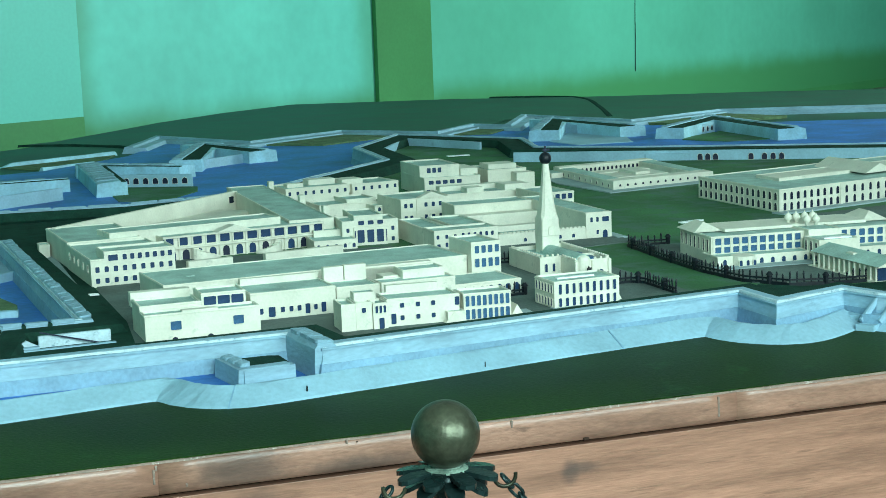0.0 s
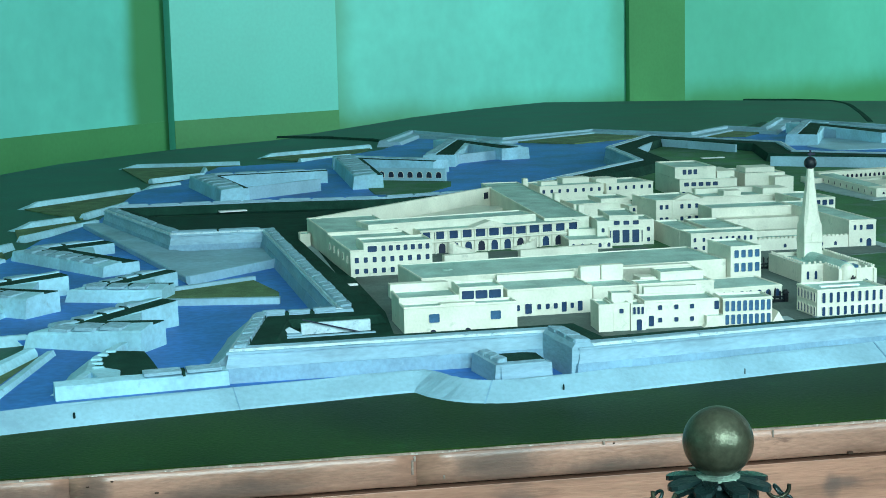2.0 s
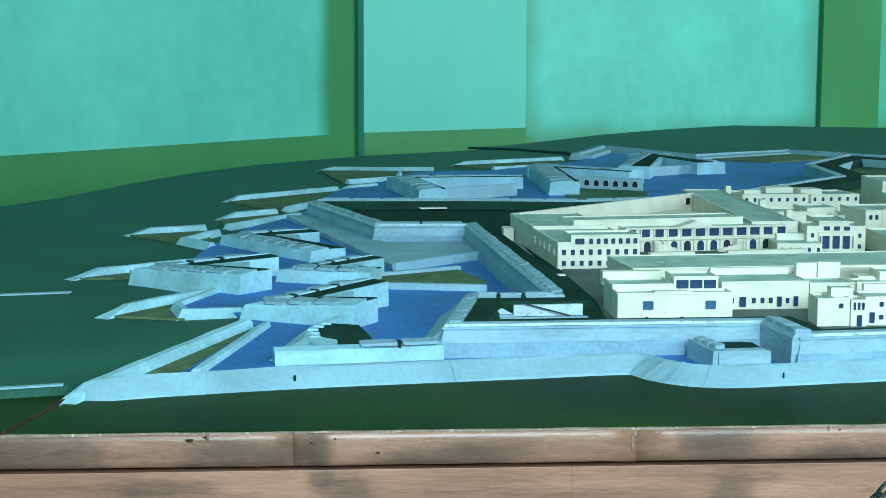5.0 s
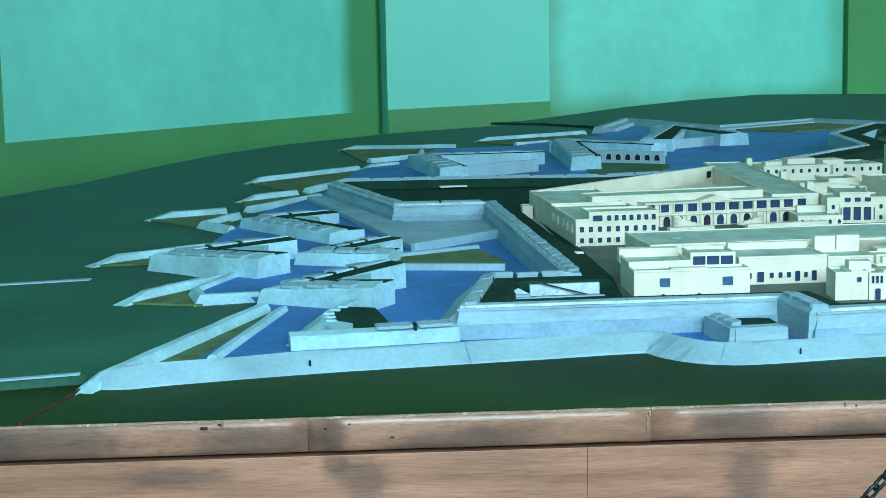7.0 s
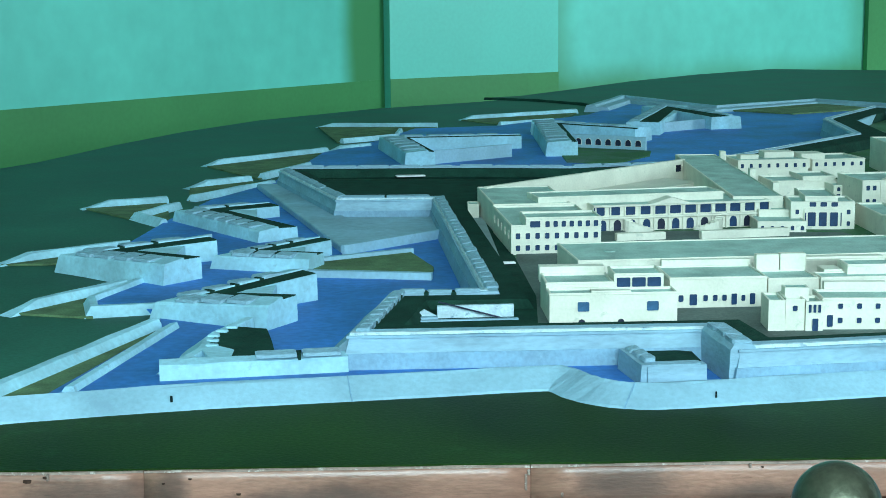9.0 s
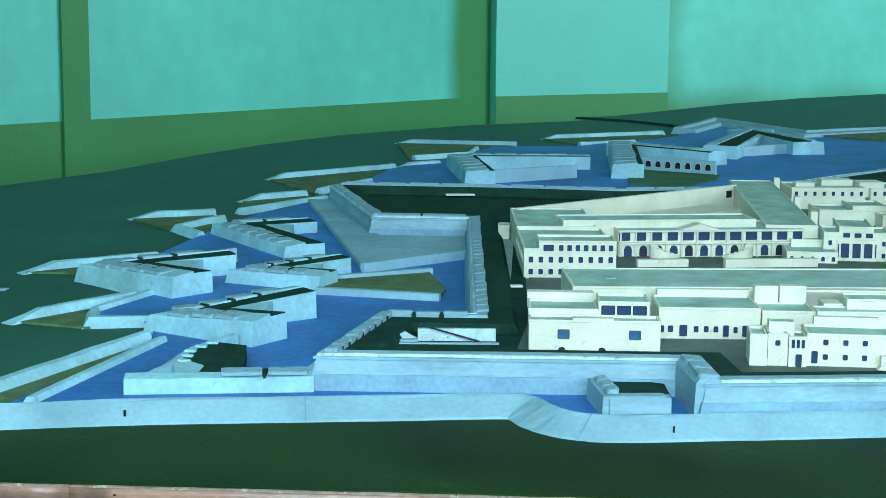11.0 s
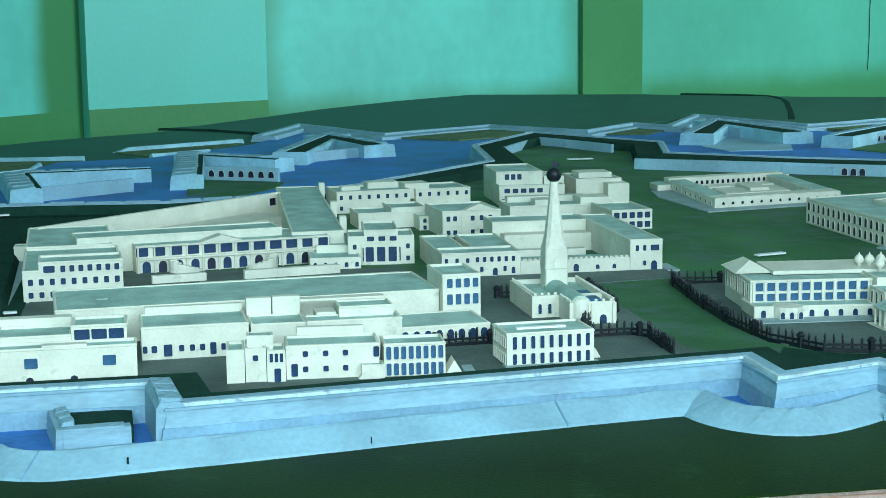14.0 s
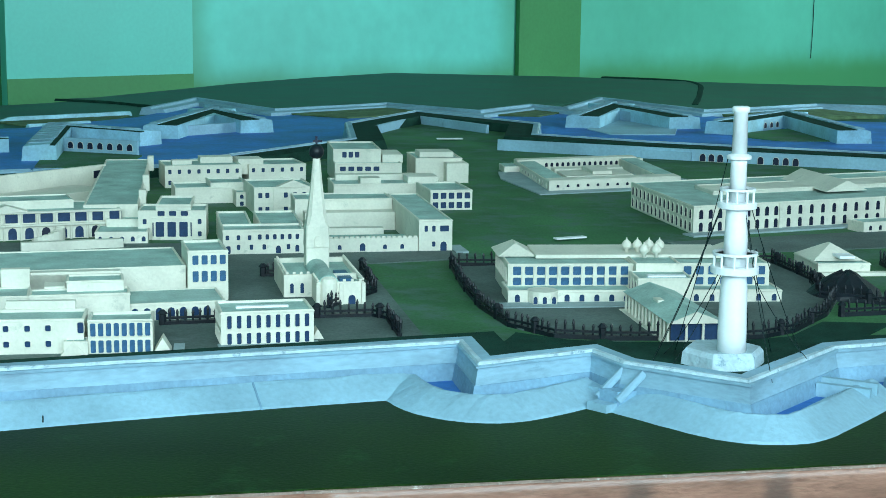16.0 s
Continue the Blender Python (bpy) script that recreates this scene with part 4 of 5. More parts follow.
merlons(gate, (0.205, 0.384), (0.290, 0.399), -0.0065, 0.022, 0.005, 0.040, 0.004)
part("gate_tower", sweep(subdivided([(0.374, 0.405), (0.344, 0.56)], 0.03), [(0.008, -0.048), (0.003, 0.024), (-0.004, 0.028), (-0.034, 0.028), (-0.040, 0.020), (-0.043, -0.048)], jitter=0.0014), M_RAMPART, gate, "thick pale blue tower wall")
merlons(gate, (0.376, 0.408), (0.348, 0.555), 0.0275, 0.036, 0.009, 0.034, 0.004)

# ---- the town's ground ----
tagged(part("town_ground", prism([(-0.28, 0.52), (0.33, 0.57), (0.37, 0.45), (1.31, 0.63), (1.33, 0.49), (1.51, 0.55), (1.70, 0.36), (1.9, 0.56), (4.4, 1.0), (4.9, 2.5), (3.1, 3.5), (2.4, 3.95), (2.0, 4.3), (2.1, 4.85), (1.70, 5.5), (1.38, 4.85), (1.36, 4.1), (0.72, 3.2), (0.15, 2.95), (-0.75, 2.97), (-0.5, 2.33), (-0.22, 2.34), (-0.05, 0.88), (-0.24, 0.86)], -0.046, 0.0), M_LAWN), "olive green painted ground of the model town", kind="structure")


def road(pts, mtl=None, z=0.0022, name="road", label="grey painted street of the model town"):
    tagged(part(name, prism(pts, -0.01, z), mtl or M_ROAD), label, kind="structure")


road([(0.0, 0.62), (0.33, 0.66), (0.40, 0.53), (0.92, 0.60), (1.26, 0.70), (1.20, 1.50), (1.44, 1.56), (1.43, 1.72), (0.85, 1.66), (0.80, 1.80), (0.15, 1.84), (-0.02, 1.5), (-0.02, 0.9)])
road([(-0.085, 0.95), (-0.02, 0.95), (-0.05, 1.5), (-0.10, 2.2), (-0.2, 2.2)], M_KERB, name="apron", label="grey-blue apron beside the street")
road([(1.40, 1.45), (1.38, 1.2), (1.40, 0.98), (1.43, 0.80), (1.50, 0.73), (1.80, 0.70), (1.93, 0.77), (2.04, 0.90), (2.12, 1.06), (2.13, 1.25), (2.11, 1.47), (1.5, 1.46)], z=0.003)
road([(1.95, 1.78), (2.75, 2.0), (3.9, 2.4), (3.9, 2.1), (2.9, 1.75), (2.0, 1.6)], z=0.0025)
road([(1.80, 2.70), (2.33, 2.86), (2.36, 3.0), (2.3, 3.3), (1.76, 3.3), (1.74, 3.1)], M_KERB, z=0.0035, name="apron", label="grey-blue apron round the depot")
for x, y, w, d2, a in ((0.905, 0.665, 0.17, 0.03, 7), (1.43, 0.98, 0.28, 0.05, 0), (1.42, 1.64, 0.03, 0.1, 5), (2.04, 1.86, 0.5, 0.05, 18)):
    p = tagged(part("apron", box(0, 0, -0.01, w, d2, 0.0045), M_KERB), "pale grey apron beside a building", kind="structure")
    p.matrix_world = pose(x, y, 0, 0, 0, a)

tagged(part("bastion_turf", prism([(1.36, 0.62), (1.42, 0.76), (1.50, 0.695), (1.60, 0.668), (1.78, 0.664), (1.90, 0.70), (2.0, 0.82), (2.12, 0.80), (2.0, 0.66), (1.86, 0.58), (1.70, 0.44), (1.58, 0.53), (1.50, 0.58)], -0.01, 0.0045), M_TURF), "dark turf inside the sea bastion", kind="structure")

# ---- buildings of the town ----
CREAM = "cream plaster model "

# low house on the front street
b = thing("house", CREAM + "house with two square blue windows", "house", 0.041, 0.691, 0, 5.2)
vol(b, 0, 0, 0.238, 0.056, 0.058)
for s in (0.063, 0.192):
    window(b, s, 0, 0.032, 0.022, 0.018, mtl=M_PALE)
for s in (0.06, 0.133):
    window(b, s, 0, 0.004, 0.014, 0.010, arch=True, mtl=M_NAVY)
slab(b, 0.08, 0.02, 0.155, 0.04, 0.0535, 0.0575)
# store behind it, stepped
b = thing("store_house", CREAM + "store with three wide upper windows", "house", 0.036, 0.748, 0, 5.2)
vol(b, 0.0, 0, 0.128, 0.10, 0.068)
vol(b, 0.1285, 0, 0.222, 0.085, 0.083)
row(b, 3, 0.146, 0.204, 0, 0.0665, 0.026, 0.018)
slab(b, -0.002, 0.102, 0.125, 0.13, 0.05, 0.080, "back_wall")
# row store with small windows
b = thing("warehouse", CREAM + "warehouse with a row of small windows", "warehouse", 0.275, 0.832, 0, 6.5)
vol(b, 0, 0, 0.19, 0.13, 0.062, par=0.003)
for s, w, h, z in ((0.006, 0.008, 0.013, 0.021), (0.022, 0.010, 0.013, 0.021), (0.046, 0.015, 0.022, 0.018), (0.070, 0.009, 0.012, 0.021), (0.089, 0.009, 0.012, 0.021), (0.107, 0.009, 0.012, 0.021), (0.126, 0.011, 0.022, 0.018), (0.144, 0.008, 0.012, 0.02), (0.162, 0.011, 0.022, 0.018)):
    window(b, s, 0, z, w, h)
slab(b, 0.01, 0.128, 0.19, 0.142, 0.06, 0.074, "upper_slab")
# middle yard houses
b = thing("yard_house", CREAM + "low house with open roof yard", "house", 0.468, 0.862, 0, 6.5)
vol(b, 0, 0, 0.10, 0.09, 0.056, par=0.003)
slab(b, 0.0, 0.092, 0.046, 0.11, 0.02, 0.087, "back_wall")
slab(b, 0.0485, 0.092, 0.10, 0.112, 0.02, 0.088, "back_wall")
vol(b, 0.101, -0.01, 0.275, 0.05, 0.058, par=0.003)
vol(b, 0.165, 0.03, 0.265, 0.095, 0.075, par=0.003)
slab(b, 0.10, 0.10, 0.262, 0.125, 0.074, 0.079, "overhanging_slab")
slab(b, 0.125, 0.05, 0.162, 0.098, 0.02, 0.062, "lean_to")
# long flat-roofed range
b = thing("long_range", CREAM + "range with a long grey-green flat roof", "house", 0.106, 0.975, 0, 9.2)
vol(b, 0, 0.008, 0.735, 0.235, 0.070, par=0.0025)
slab(b, 0.05, 0.236, 0.30, 0.262, 0.0, 0.052, "back_wall")
slab(b, 0.30, 0.30, 0.73, 0.325, 0.0, 0.056, "back_wall")
part("roof_vent", lathe([(0.012, 0.067), (0.012, 0.0695), (0.009, 0.070)], 12, 0.09, 0.12), M_ROOF, b)
# end pavilion and its arcade
b = thing("pavilion", CREAM + "two-storey pavilion with tall blue windows", "house", 0.836, 1.078, 0, 8)
vol(b, 0, 0, 0.076, 0.135, 0.101)
row(b, 4, 0.014, 0.066, 0, 0.083, 0.0115, 0.018, mtl=M_PALE)
row(b, 4, 0.014, 0.066, 0, 0.051, 0.0115, 0.021, mtl=M_PALE)
b = thing("arcade", CREAM + "single-storey arcade with round arches", "arcade", 0.737, 0.900, 0, 9)
vol(b, 0, 0, 0.175, 0.135, 0.034, par=0.002)
row(b, 8, 0.012, 0.163, 0, 0.014, 0.013, 0.023, True)

# front office with turret
b = thing("office", CREAM + "office with small windows and roof turret", "house", 0.432, 0.628, 0, 1.6)
vol(b, 0, 0.0, 0.03, 0.075, 0.059, cornice=False)
vol(b, 0.0315, 0.004, 0.066, 0.08, 0.060, cornice=False)
vol(b, 0.067, 0.0, 0.098, 0.06, 0.056, cornice=False)
vol(b, 0.034, 0.03, 0.078, 0.062, 0.076, z0=0.05, cornice=False, par=0.001)
vol(b, 0.099, 0.012, 0.255, 0.10, 0.060)
slab(b, 0.12, 0.101, 0.235, 0.115, 0.04, 0.073, "back_wall")
vol(b, 0.224, -0.006, 0.262, 0.03, 0.026, cornice=False, par=0.001)
for s in (0.048,):
    window(b, s, 0.004, 0.043, 0.009, 0.010)
for s in (0.074, 0.0825, 0.091):
    window(b, s, 0, 0.043, 0.0055, 0.015)
window(b, 0.084, 0, 0.0135, 0.011, 0.023)
window(b, 0.1125, 0.012, 0.018, 0.011, 0.022)
for s in (0.131, 0.165, 0.198):
    window(b, s, 0.012, 0.045, 0.009, 0.010)
    window(b, s, 0.012, 0.019, 0.009, 0.010)
window(b, 0.250, 0.012, 0.045, 0.010, 0.018)
b = thing("counting_house", CREAM + "house with two rows of tall windows", "house", 0.694, 0.640, 0, 1.6)
vol(b, 0, 0, 0.104, 0.07, 0.059)
row(b, 8, 0.008, 0.096, 0, 0.0425, 0.0085, 0.022, mtl=M_PALE)
row(b, 8, 0.008, 0.096, 0, 0.0145, 0.0085, 0.021, mtl=M_PALE)
gable(b, 0.1045, 0.135, 0.005, 0.045, 0.0, 0.026, "lean_to")
gable(b, -0.046, -0.0005, -0.012, 0.03, 0.0, 0.026, "lean_to")
part("apron", box(0.137, 0.0, -0.0005, 0.155, 0.05, 0.0065), M_KERB, b, "pale blue-grey apron")

# assembly hall, free-standing
b = thing("hall", CREAM + "two-storey hall with rows of tall narrow windows", "house", 0.908, 0.684, 0, 7)
vol(b, 0, 0, 0.157, 0.098, 0.061, par=0.004)
row(b, 9, 0.014, 0.145, 0, 0.043, 0.0075, 0.022)
row(b, 9, 0.014, 0.145, 0, 0.0145, 0.0075, 0.019)
row(b, 6, 0.012, 0.086, 0, 0.044, 0.008, 0.019, True, None, -90)
row(b, 6, 0.012, 0.086, 0, 0.0145, 0.008, 0.018, True, None, -90)
slab(b, 0.03, 0.045, 0.12, 0.056, 0.055, 0.0605, "skylight", M_MAST)
gable(b, 0.157, 0.18, 0.03, 0.06, 0.0, 0.02, "porch")

# church
b = thing("church", CREAM + "church with battlements and a tall spire", "church", 1.018, 1.115, 0, 5)
vol(b, 0.0, 0.0, 0.146, 0.20, 0.047, cornice=False, par=0.010)
vol(b, 0.055, -0.085, 0.146, -0.001, 0.046, cornice=False, par=0.010)
crenels(b, (0.0, 0.0), (0.055, 0.0), 0.047)
crenels(b, (0.004, 0.20), (0.004, 0.0), 0.047)
crenels(b, (0.146, -0.085), (0.146, 0.20), 0.047)
crenels(b, (0.10, -0.085), (0.146, -0.085), 0.046)
crenels(b, (0.055, -0.002), (0.055, -0.085), 0.046)
bm = bmesh.new()
n = 10
rings = [[bm.verts.new((0.078 + 0.022 * math.cos(math.pi * k / n), y, 0.036 + 0.022 * math.sin(math.pi * k / n))) for k in range(n + 1)] for y in (-0.08, 0.13)]
for k in range(n):
    bm.faces.new((rings[0][k], rings[0][k + 1], rings[1][k + 1], rings[1][k]))
bm.faces.new(rings[0][::-1])
bm.faces.new(rings[1])
part("vault", bm, M_ROOF, b, "grey-green barrel roof")
part("gable_front", lathe([(0.017, 0.0), (0.017, 0.044), (0.014, 0.052), (0.006, 0.056)], 16, 0.078, -0.08), M_PLASTER, b)
slab(b, 0.104, -0.04, 0.130, 0.06, 0.036, 0.044, "roof_light", M_PALE)
window(b, 0.078, -0.098, 0.011, 0.013, 0.019, arch=True)
window(b, 0.122, -0.085, 0.011, 0.014, 0.019, arch=True)
for s in (0.016, 0.036):
    window(b, s, 0.0, 0.02, 0.007, 0.02, arch=True)
for x in (0.057, 0.101, 0.144):
    part("buttress", box(x - 0.004, -0.090, 0, x + 0.004, -0.083, 0.044, 0.001), M_PLASTER, b)
cx, cy = 0.081, 0.139
part("tower", box(cx - 0.0235, cy - 0.0235, 0.0, cx + 0.0235, cy + 0.0235, 0.083, 0.002), M_PLASTER, b, "square tower base")
bm = bmesh.new()
rings = []
for z, r, c in ((0.079, 0.0235, 0.002), (0.081, 0.0245, 0.002), (0.122, 0.0232, 0.003), (0.130, 0.0215, 0.006), (0.150, 0.0182, 0.007), (0.205, 0.0118, 0.005), (0.262, 0.0068, 0.003)):
    rings.append([bm.verts.new((cx + u, cy + v, z)) for u, v in ((-r, -r + c), (-r + c, -r), (r - c, -r), (r, -r + c), (r, r - c), (r - c, r), (-r + c, r), (-r, r - c))])
for p, q in zip(rings, rings[1:]):
    for k in range(8):
        bm.faces.new((p[k], p[(k + 1) % 8], q[(k + 1) % 8], q[k]))
bm.faces.new(rings[0][::-1])
bm.faces.new(rings[-1])
part("spire", bm, M_PLASTER, b, "tapering white spire with chamfered corners")
window(b, cx + 0.001, cy - 0.0245, 0.094, 0.014, 0.022, arch=True, mtl=M_PLASTER)
bm = bmesh.new()
bmesh.ops.create_uvsphere(bm, u_segments=20, v_segments=14, radius=0.0155, matrix=Matrix.Translation((cx, cy, 0.273)))
part("finial_ball", bm, M_RAIL, b, "navy black ball", True)
bm = bmesh.new()
add_box(bm, cx - 0.002, cy - 0.0015, 0.284, cx + 0.002, cy + 0.0015, 0.304)
add_box(bm, cx - 0.007, cy - 0.001, 0.292, cx + 0.012, cy + 0.001, 0.2965)
part("weather_vane", bm, M_NAVY, b, "dark vane")

# courtyard house behind the church
b = thing("courtyard_house", CREAM + "courtyard house with crenellated yard wall", "house", 0.888, 1.634, 0, 4.2)
vol(b, 0, 0, 0.185, 0.095, 0.058)
vol(b, 0.0, 0.097, 0.072, 0.33, 0.056)
vol(b, 0.09, 0.097, 0.19, 0.33, 0.056)
vol(b, 0.186, 0.0, 0.448, 0.012, 0.034, cornice=False, par=0.001)
crenels(b, (0.19, 0), (0.447, 0), 0.034, 0.009, 0.004, 0.008, 0.003)
vol(b, 0.449, 0.0, 0.528, 0.49, 0.075, par=0.003)
vol(b, 0.20, 0.40, 0.448, 0.52, 0.074, par=0.003)
slab(b, 0.22, 0.345, 0.448, 0.398, 0.0, 0.046, "lower_range")
slab(b, 0.22, 0.22, 0.40, 0.25, 0.0, 0.025, "yard_wall")
part("yard_roof", box(0.19, 0.014, 0.0, 0.447, 0.2, 0.012), M_ROOF, b)
for s in (0.01, 0.035, 0.060):
    window(b, s, 0, 0.040, 0.008, 0.011)
row(b, 6, 0.083, 0.168, 0, 0.041, 0.008, 0.012)
for s in (0.035, 0.064, 0.093, 0.148):
    window(b, s, 0, 0.018, 0.008, 0.012)
window(b, 0.012, 0, 0.012, 0.010, 0.018)
window(b, 0.125, 0, 0.012, 0.011, 0.018, arch=True)
window(b, 0.168, 0, 0.014, 0.009, 0.016, arch=True)
for s in (0.265, 0.318, 0.37, 0.41):
    window(b, s, 0, 0.014, 0.009 if s != 0.318 else 0.013, 0.011 if s != 0.318 else 0.018, arch=True)
for s, w in ((0.466, 0.008), (0.484, 0.008), (0.509, 0.021)):
    window(b, s, 0, 0.054, w, 0.014)
window(b, 0.484, 0, 0.018, 0.008, 0.012)
window(b, 0.507, 0, 0.013, 0.015, 0.022, arch=True)

# governor's house
b = thing("town_house", CREAM + "tall house with three large blue windows", "house", 0.681, 1.872, 0, -0.5)
vol(b, 0, 0, 0.162, 0.12, 0.071, cornice=False)
vol(b, 0.033, -0.006, 0.128, 0.003, 0.053, cornice=False, par=0.001)
vol(b, 0.04, 0.03, 0.124, 0.20, 0.081)
for s in (0.052, 0.080, 0.108):
    window(b, s, -0.006, 0.026, 0.020, 0.036)
row(b, 3, 0.055, 0.110, 0, 0.0635, 0.017, 0.0115)
for s in (0.036, 0.126):
    window(b, s, -0.0065, 0.026, 0.003, 0.034)
for s in (0.016, 0.146):
    window(b, s, 0, 0.044, 0.009, 0.012)
    window(b, s, 0, 0.014, 0.009, 0.012)
b = thing("side_house", CREAM + "low house beside the tall house", "house", 0.587, 1.80, 0, 1.5)
vol(b, 0, 0, 0.122, 0.14, 0.030, par=0.003)
vol(b, 0.02, 0.10, 0.122, 0.36, 0.046, par=0.004)
row(b, 5, 0.012, 0.112, 0, 0.013, 0.009, 0.012, True)

# barracks round a court
b = thing("barracks_pavilion", CREAM + "barracks pavilion with three rows of windows", "barracks", -0.032, 1.464, 0, 8)
vol(b, 0, 0, 0.212, 0.34, 0.070)
vol(b, 0.034, -0.0012, 0.2115, 0.10, 0.088, z0=0.058)
row(b, 9, 0.016, 0.199, 0, 0.044, 0.0105, 0.014)
row(b, 9, 0.016, 0.199, 0, 0.016, 0.0105, 0.013)
row(b, 7, 0.085, 0.199, -0.0012, 0.0715, 0.0105, 0.014)
window(b, 0.056, -0.0012, 0.0715, 0.024, 0.015)
row(b, 5, 0.04, 0.30, 0, 0.042, 0.011, 0.018, False, M_NAVY, -90)
vol(b, 0.002, 0.342, 0.20, 0.70, 0.074, par=0.003)
b = thing("barracks", CREAM + "barracks with galleried front and curved stairs", "barracks", 0.176, 1.815, 0, 14)
vol(b, 0, 0, 0.475, 0.17, 0.068, par=0.0025)
vol(b, -0.13, 0.06, 0.37, 0.175, 0.086, par=0.003)
gable(b, 0.152, 0.258, -0.006, 0.035, 0.068, 0.084, "pediment")
row(b, 12, 0.014, 0.461, 0, 0.052, 0.029, 0.021)
for i in range(13):
    part("column", lathe([(0.0028, 0.0), (0.0022, 0.004), (0.0022, 0.062), (0.003, 0.066)], 8, 0.004 + i * 0.039, -0.004), M_PLASTER, b)
for i in range(12):
    window(b, 0.0235 + i * 0.039, 0, 0.016, 0.020, 0.028, arch=True, mtl=M_NAVY if i % 3 == 1 else None)
slab(b, 0.002, -0.010, 0.475, -0.0005, 0.033, 0.038, "gallery_floor")
slab(b, -0.002, -0.008, 0.477, -0.0005, 0.064, 0.0675, "cornice")
for x, s in ((0.115, 1), (0.30, -1)):
    for k in range(9):
        a0 = math.pi * (1.0 + 0.105 * k)
        a1 = math.pi * (1.0 + 0.105 * (k + 1))
        top = 0.033 - 0.0034 * k
        part("step", prism([(x + s * 0.040 * math.cos(a0), -0.012 + 0.030 * math.sin(a0)), (x + s * 0.040 * math.cos(a1), -0.012 + 0.030 * math.sin(a1)), (x + s * 0.022 * math.cos(a1), -0.012 + 0.014 * math.sin(a1)), (x + s * 0.022 * math.cos(a0), -0.012 + 0.014 * math.sin(a0))], 0.0, top), M_PLASTER, b)
slab(b, 0.01, -0.165, 0.135, -0.145, 0.0, 0.020, "court_wall")
slab(b, 0.22, -0.185, 0.45, -0.165, 0.0, 0.022, "court_wall")
# long wing to the rear
b = thing("barrack_wing", CREAM + "wing with a long grey-green roof", "barracks", 0.545, 1.955, 0, 2.5)
vol(b, 0, 0, 0.13, 1.06, 0.074, par=0.003)
for y in (0.12, 0.45, 0.95):
    part("chimney", box(0.128, y, 0.05, 0.146, y + 0.03, 0.094, 0.001), M_PLASTER, b)
b = thing("yard_wall", CREAM + "high wall behind the barracks yard", "wall", -0.10, 2.14, 0, 49.2)
slab(b, 0, 0, 0.94, 0.014, 0.0, 0.076, "wall")
window(b, 0.90, -0.001, 0.050, 0.028, 0.022, mtl=M_NAVY)
slab(b, 0.35, -0.16, 0.80, -0.02, 0.0, 0.030, "shed")
b = thing("guard_post", CREAM + "small post beside the barracks", "hut", -0.15, 2.06, 0, 5)
vol(b, 0, 0, 0.03, 0.05, 0.04, par=0.002)

# houses at the back of the town


def house(x, y, ang, w, d, h, top, low, label, wide=0.010, high=0.013, mtl=None):
    b = thing("house", CREAM + label, "house", x, y, 0, ang, "back street houses")
    vol(b, 0, 0, w, d, h)
    if top:
        row(b, top, 0.014, w - 0.014, 0, h * 0.72, wide, high, False, mtl)
    if low:
        row(b, low, 0.014, w - 0.014, 0, h * 0.25, wide, high, False, mtl)
    return b


b = house(0.685, 2.885, 10, 0.232, 0.17, 0.068, 8, 0, "house with a row of eight windows")
window(b, 0.014, 0, 0.016, 0.010, 0.013)
slab(b, 0.03, 0.07, 0.09, 0.11, 0.06, 0.076, "roof_room")
slab(b, 0.12, 0.1, 0.22, 0.16, 0.06, 0.082, "roof_room")
b = house(0.935, 2.97, 12, 0.18, 0.17, 0.062, 6, 0, "house with six upper windows")
slab(b, -0.03, 0.02, 0.05, 0.10, 0.03, 0.078, "roof_room")
b = house(0.735, 2.52, 8, 0.20, 0.14, 0.046, 0, 0, "low house with stepped roof")
vol(b, 0.10, 0.02, 0.20, 0.15, 0.056)
vol(b, 0.16, -0.08, 0.245, 0.0, 0.04)
row(b, 3, 0.175, 0.23, -0.08, 0.028, 0.010, 0.012, True)
row(b, 2, 0.175, 0.22, -0.08, 0.008, 0.010, 0.012)
b = house(0.955, 2.31, 9, 0.165, 0.2, 0.072, 0, 0, "house with a pediment", 0.011, 0.014)
gable(b, 0.06, 0.15, -0.004, 0.02, 0.072, 0.090, "pediment")
for s in (0.016, 0.035, 0.085, 0.11, 0.135):
    window(b, s, 0, 0.050, 0.011, 0.014)
    window(b, s, 0, 0.012, 0.011, 0.013)
part("pilaster", box(0.052, -0.004, 0, 0.057, 0.0, 0.072), M_PLASTER, b)
b = house(1.20, 2.98, 2, 0.21, 0.3, 0.066, 0, 5, "tall house with a set-back upper floor", 0.014, 0.012)
row(b, 5, 0.025, 0.13, 0, 0.048, 0.018, 0.014)
vol(b, 0.0, 0.06, 0.15, 0.32, 0.104)
row(b, 3, 0.035, 0.075, 0.06, 0.086, 0.014, 0.018)
slab(b, 0.155, 0.06, 0.22, 0.22, 0.06, 0.086, "roof_room")
b = house(1.46, 3.06, 3, 0.15, 0.2, 0.074, 0, 0, "plain house with roof rooms")
slab(b, 0.02, 0.05, 0.13, 0.15, 0.07, 0.088, "roof_room")
slab(b, 0.09, -0.06, 0.16, 0.04, 0.0, 0.062, "side_block")
b = house(1.18, 2.60, 4, 0.32, 0.16, 0.046, 0, 0, "low block with plain walls")
slab(b, 0.08, 0.02, 0.14, 0.08, 0.04, 0.060, "roof_room")
slab(b, 0.02, 0.13, 0.26, 0.17, 0.03, 0.058, "back_wall")
slab(b, 0.22, 0.03, 0.31, 0.12, 0.03, 0.062, "roof_room")
b = house(1.436, 2.372, 6, 0.118, 0.20, 0.056, 5, 5, "annex with two rows of blue windows", 0.016, 0.017)
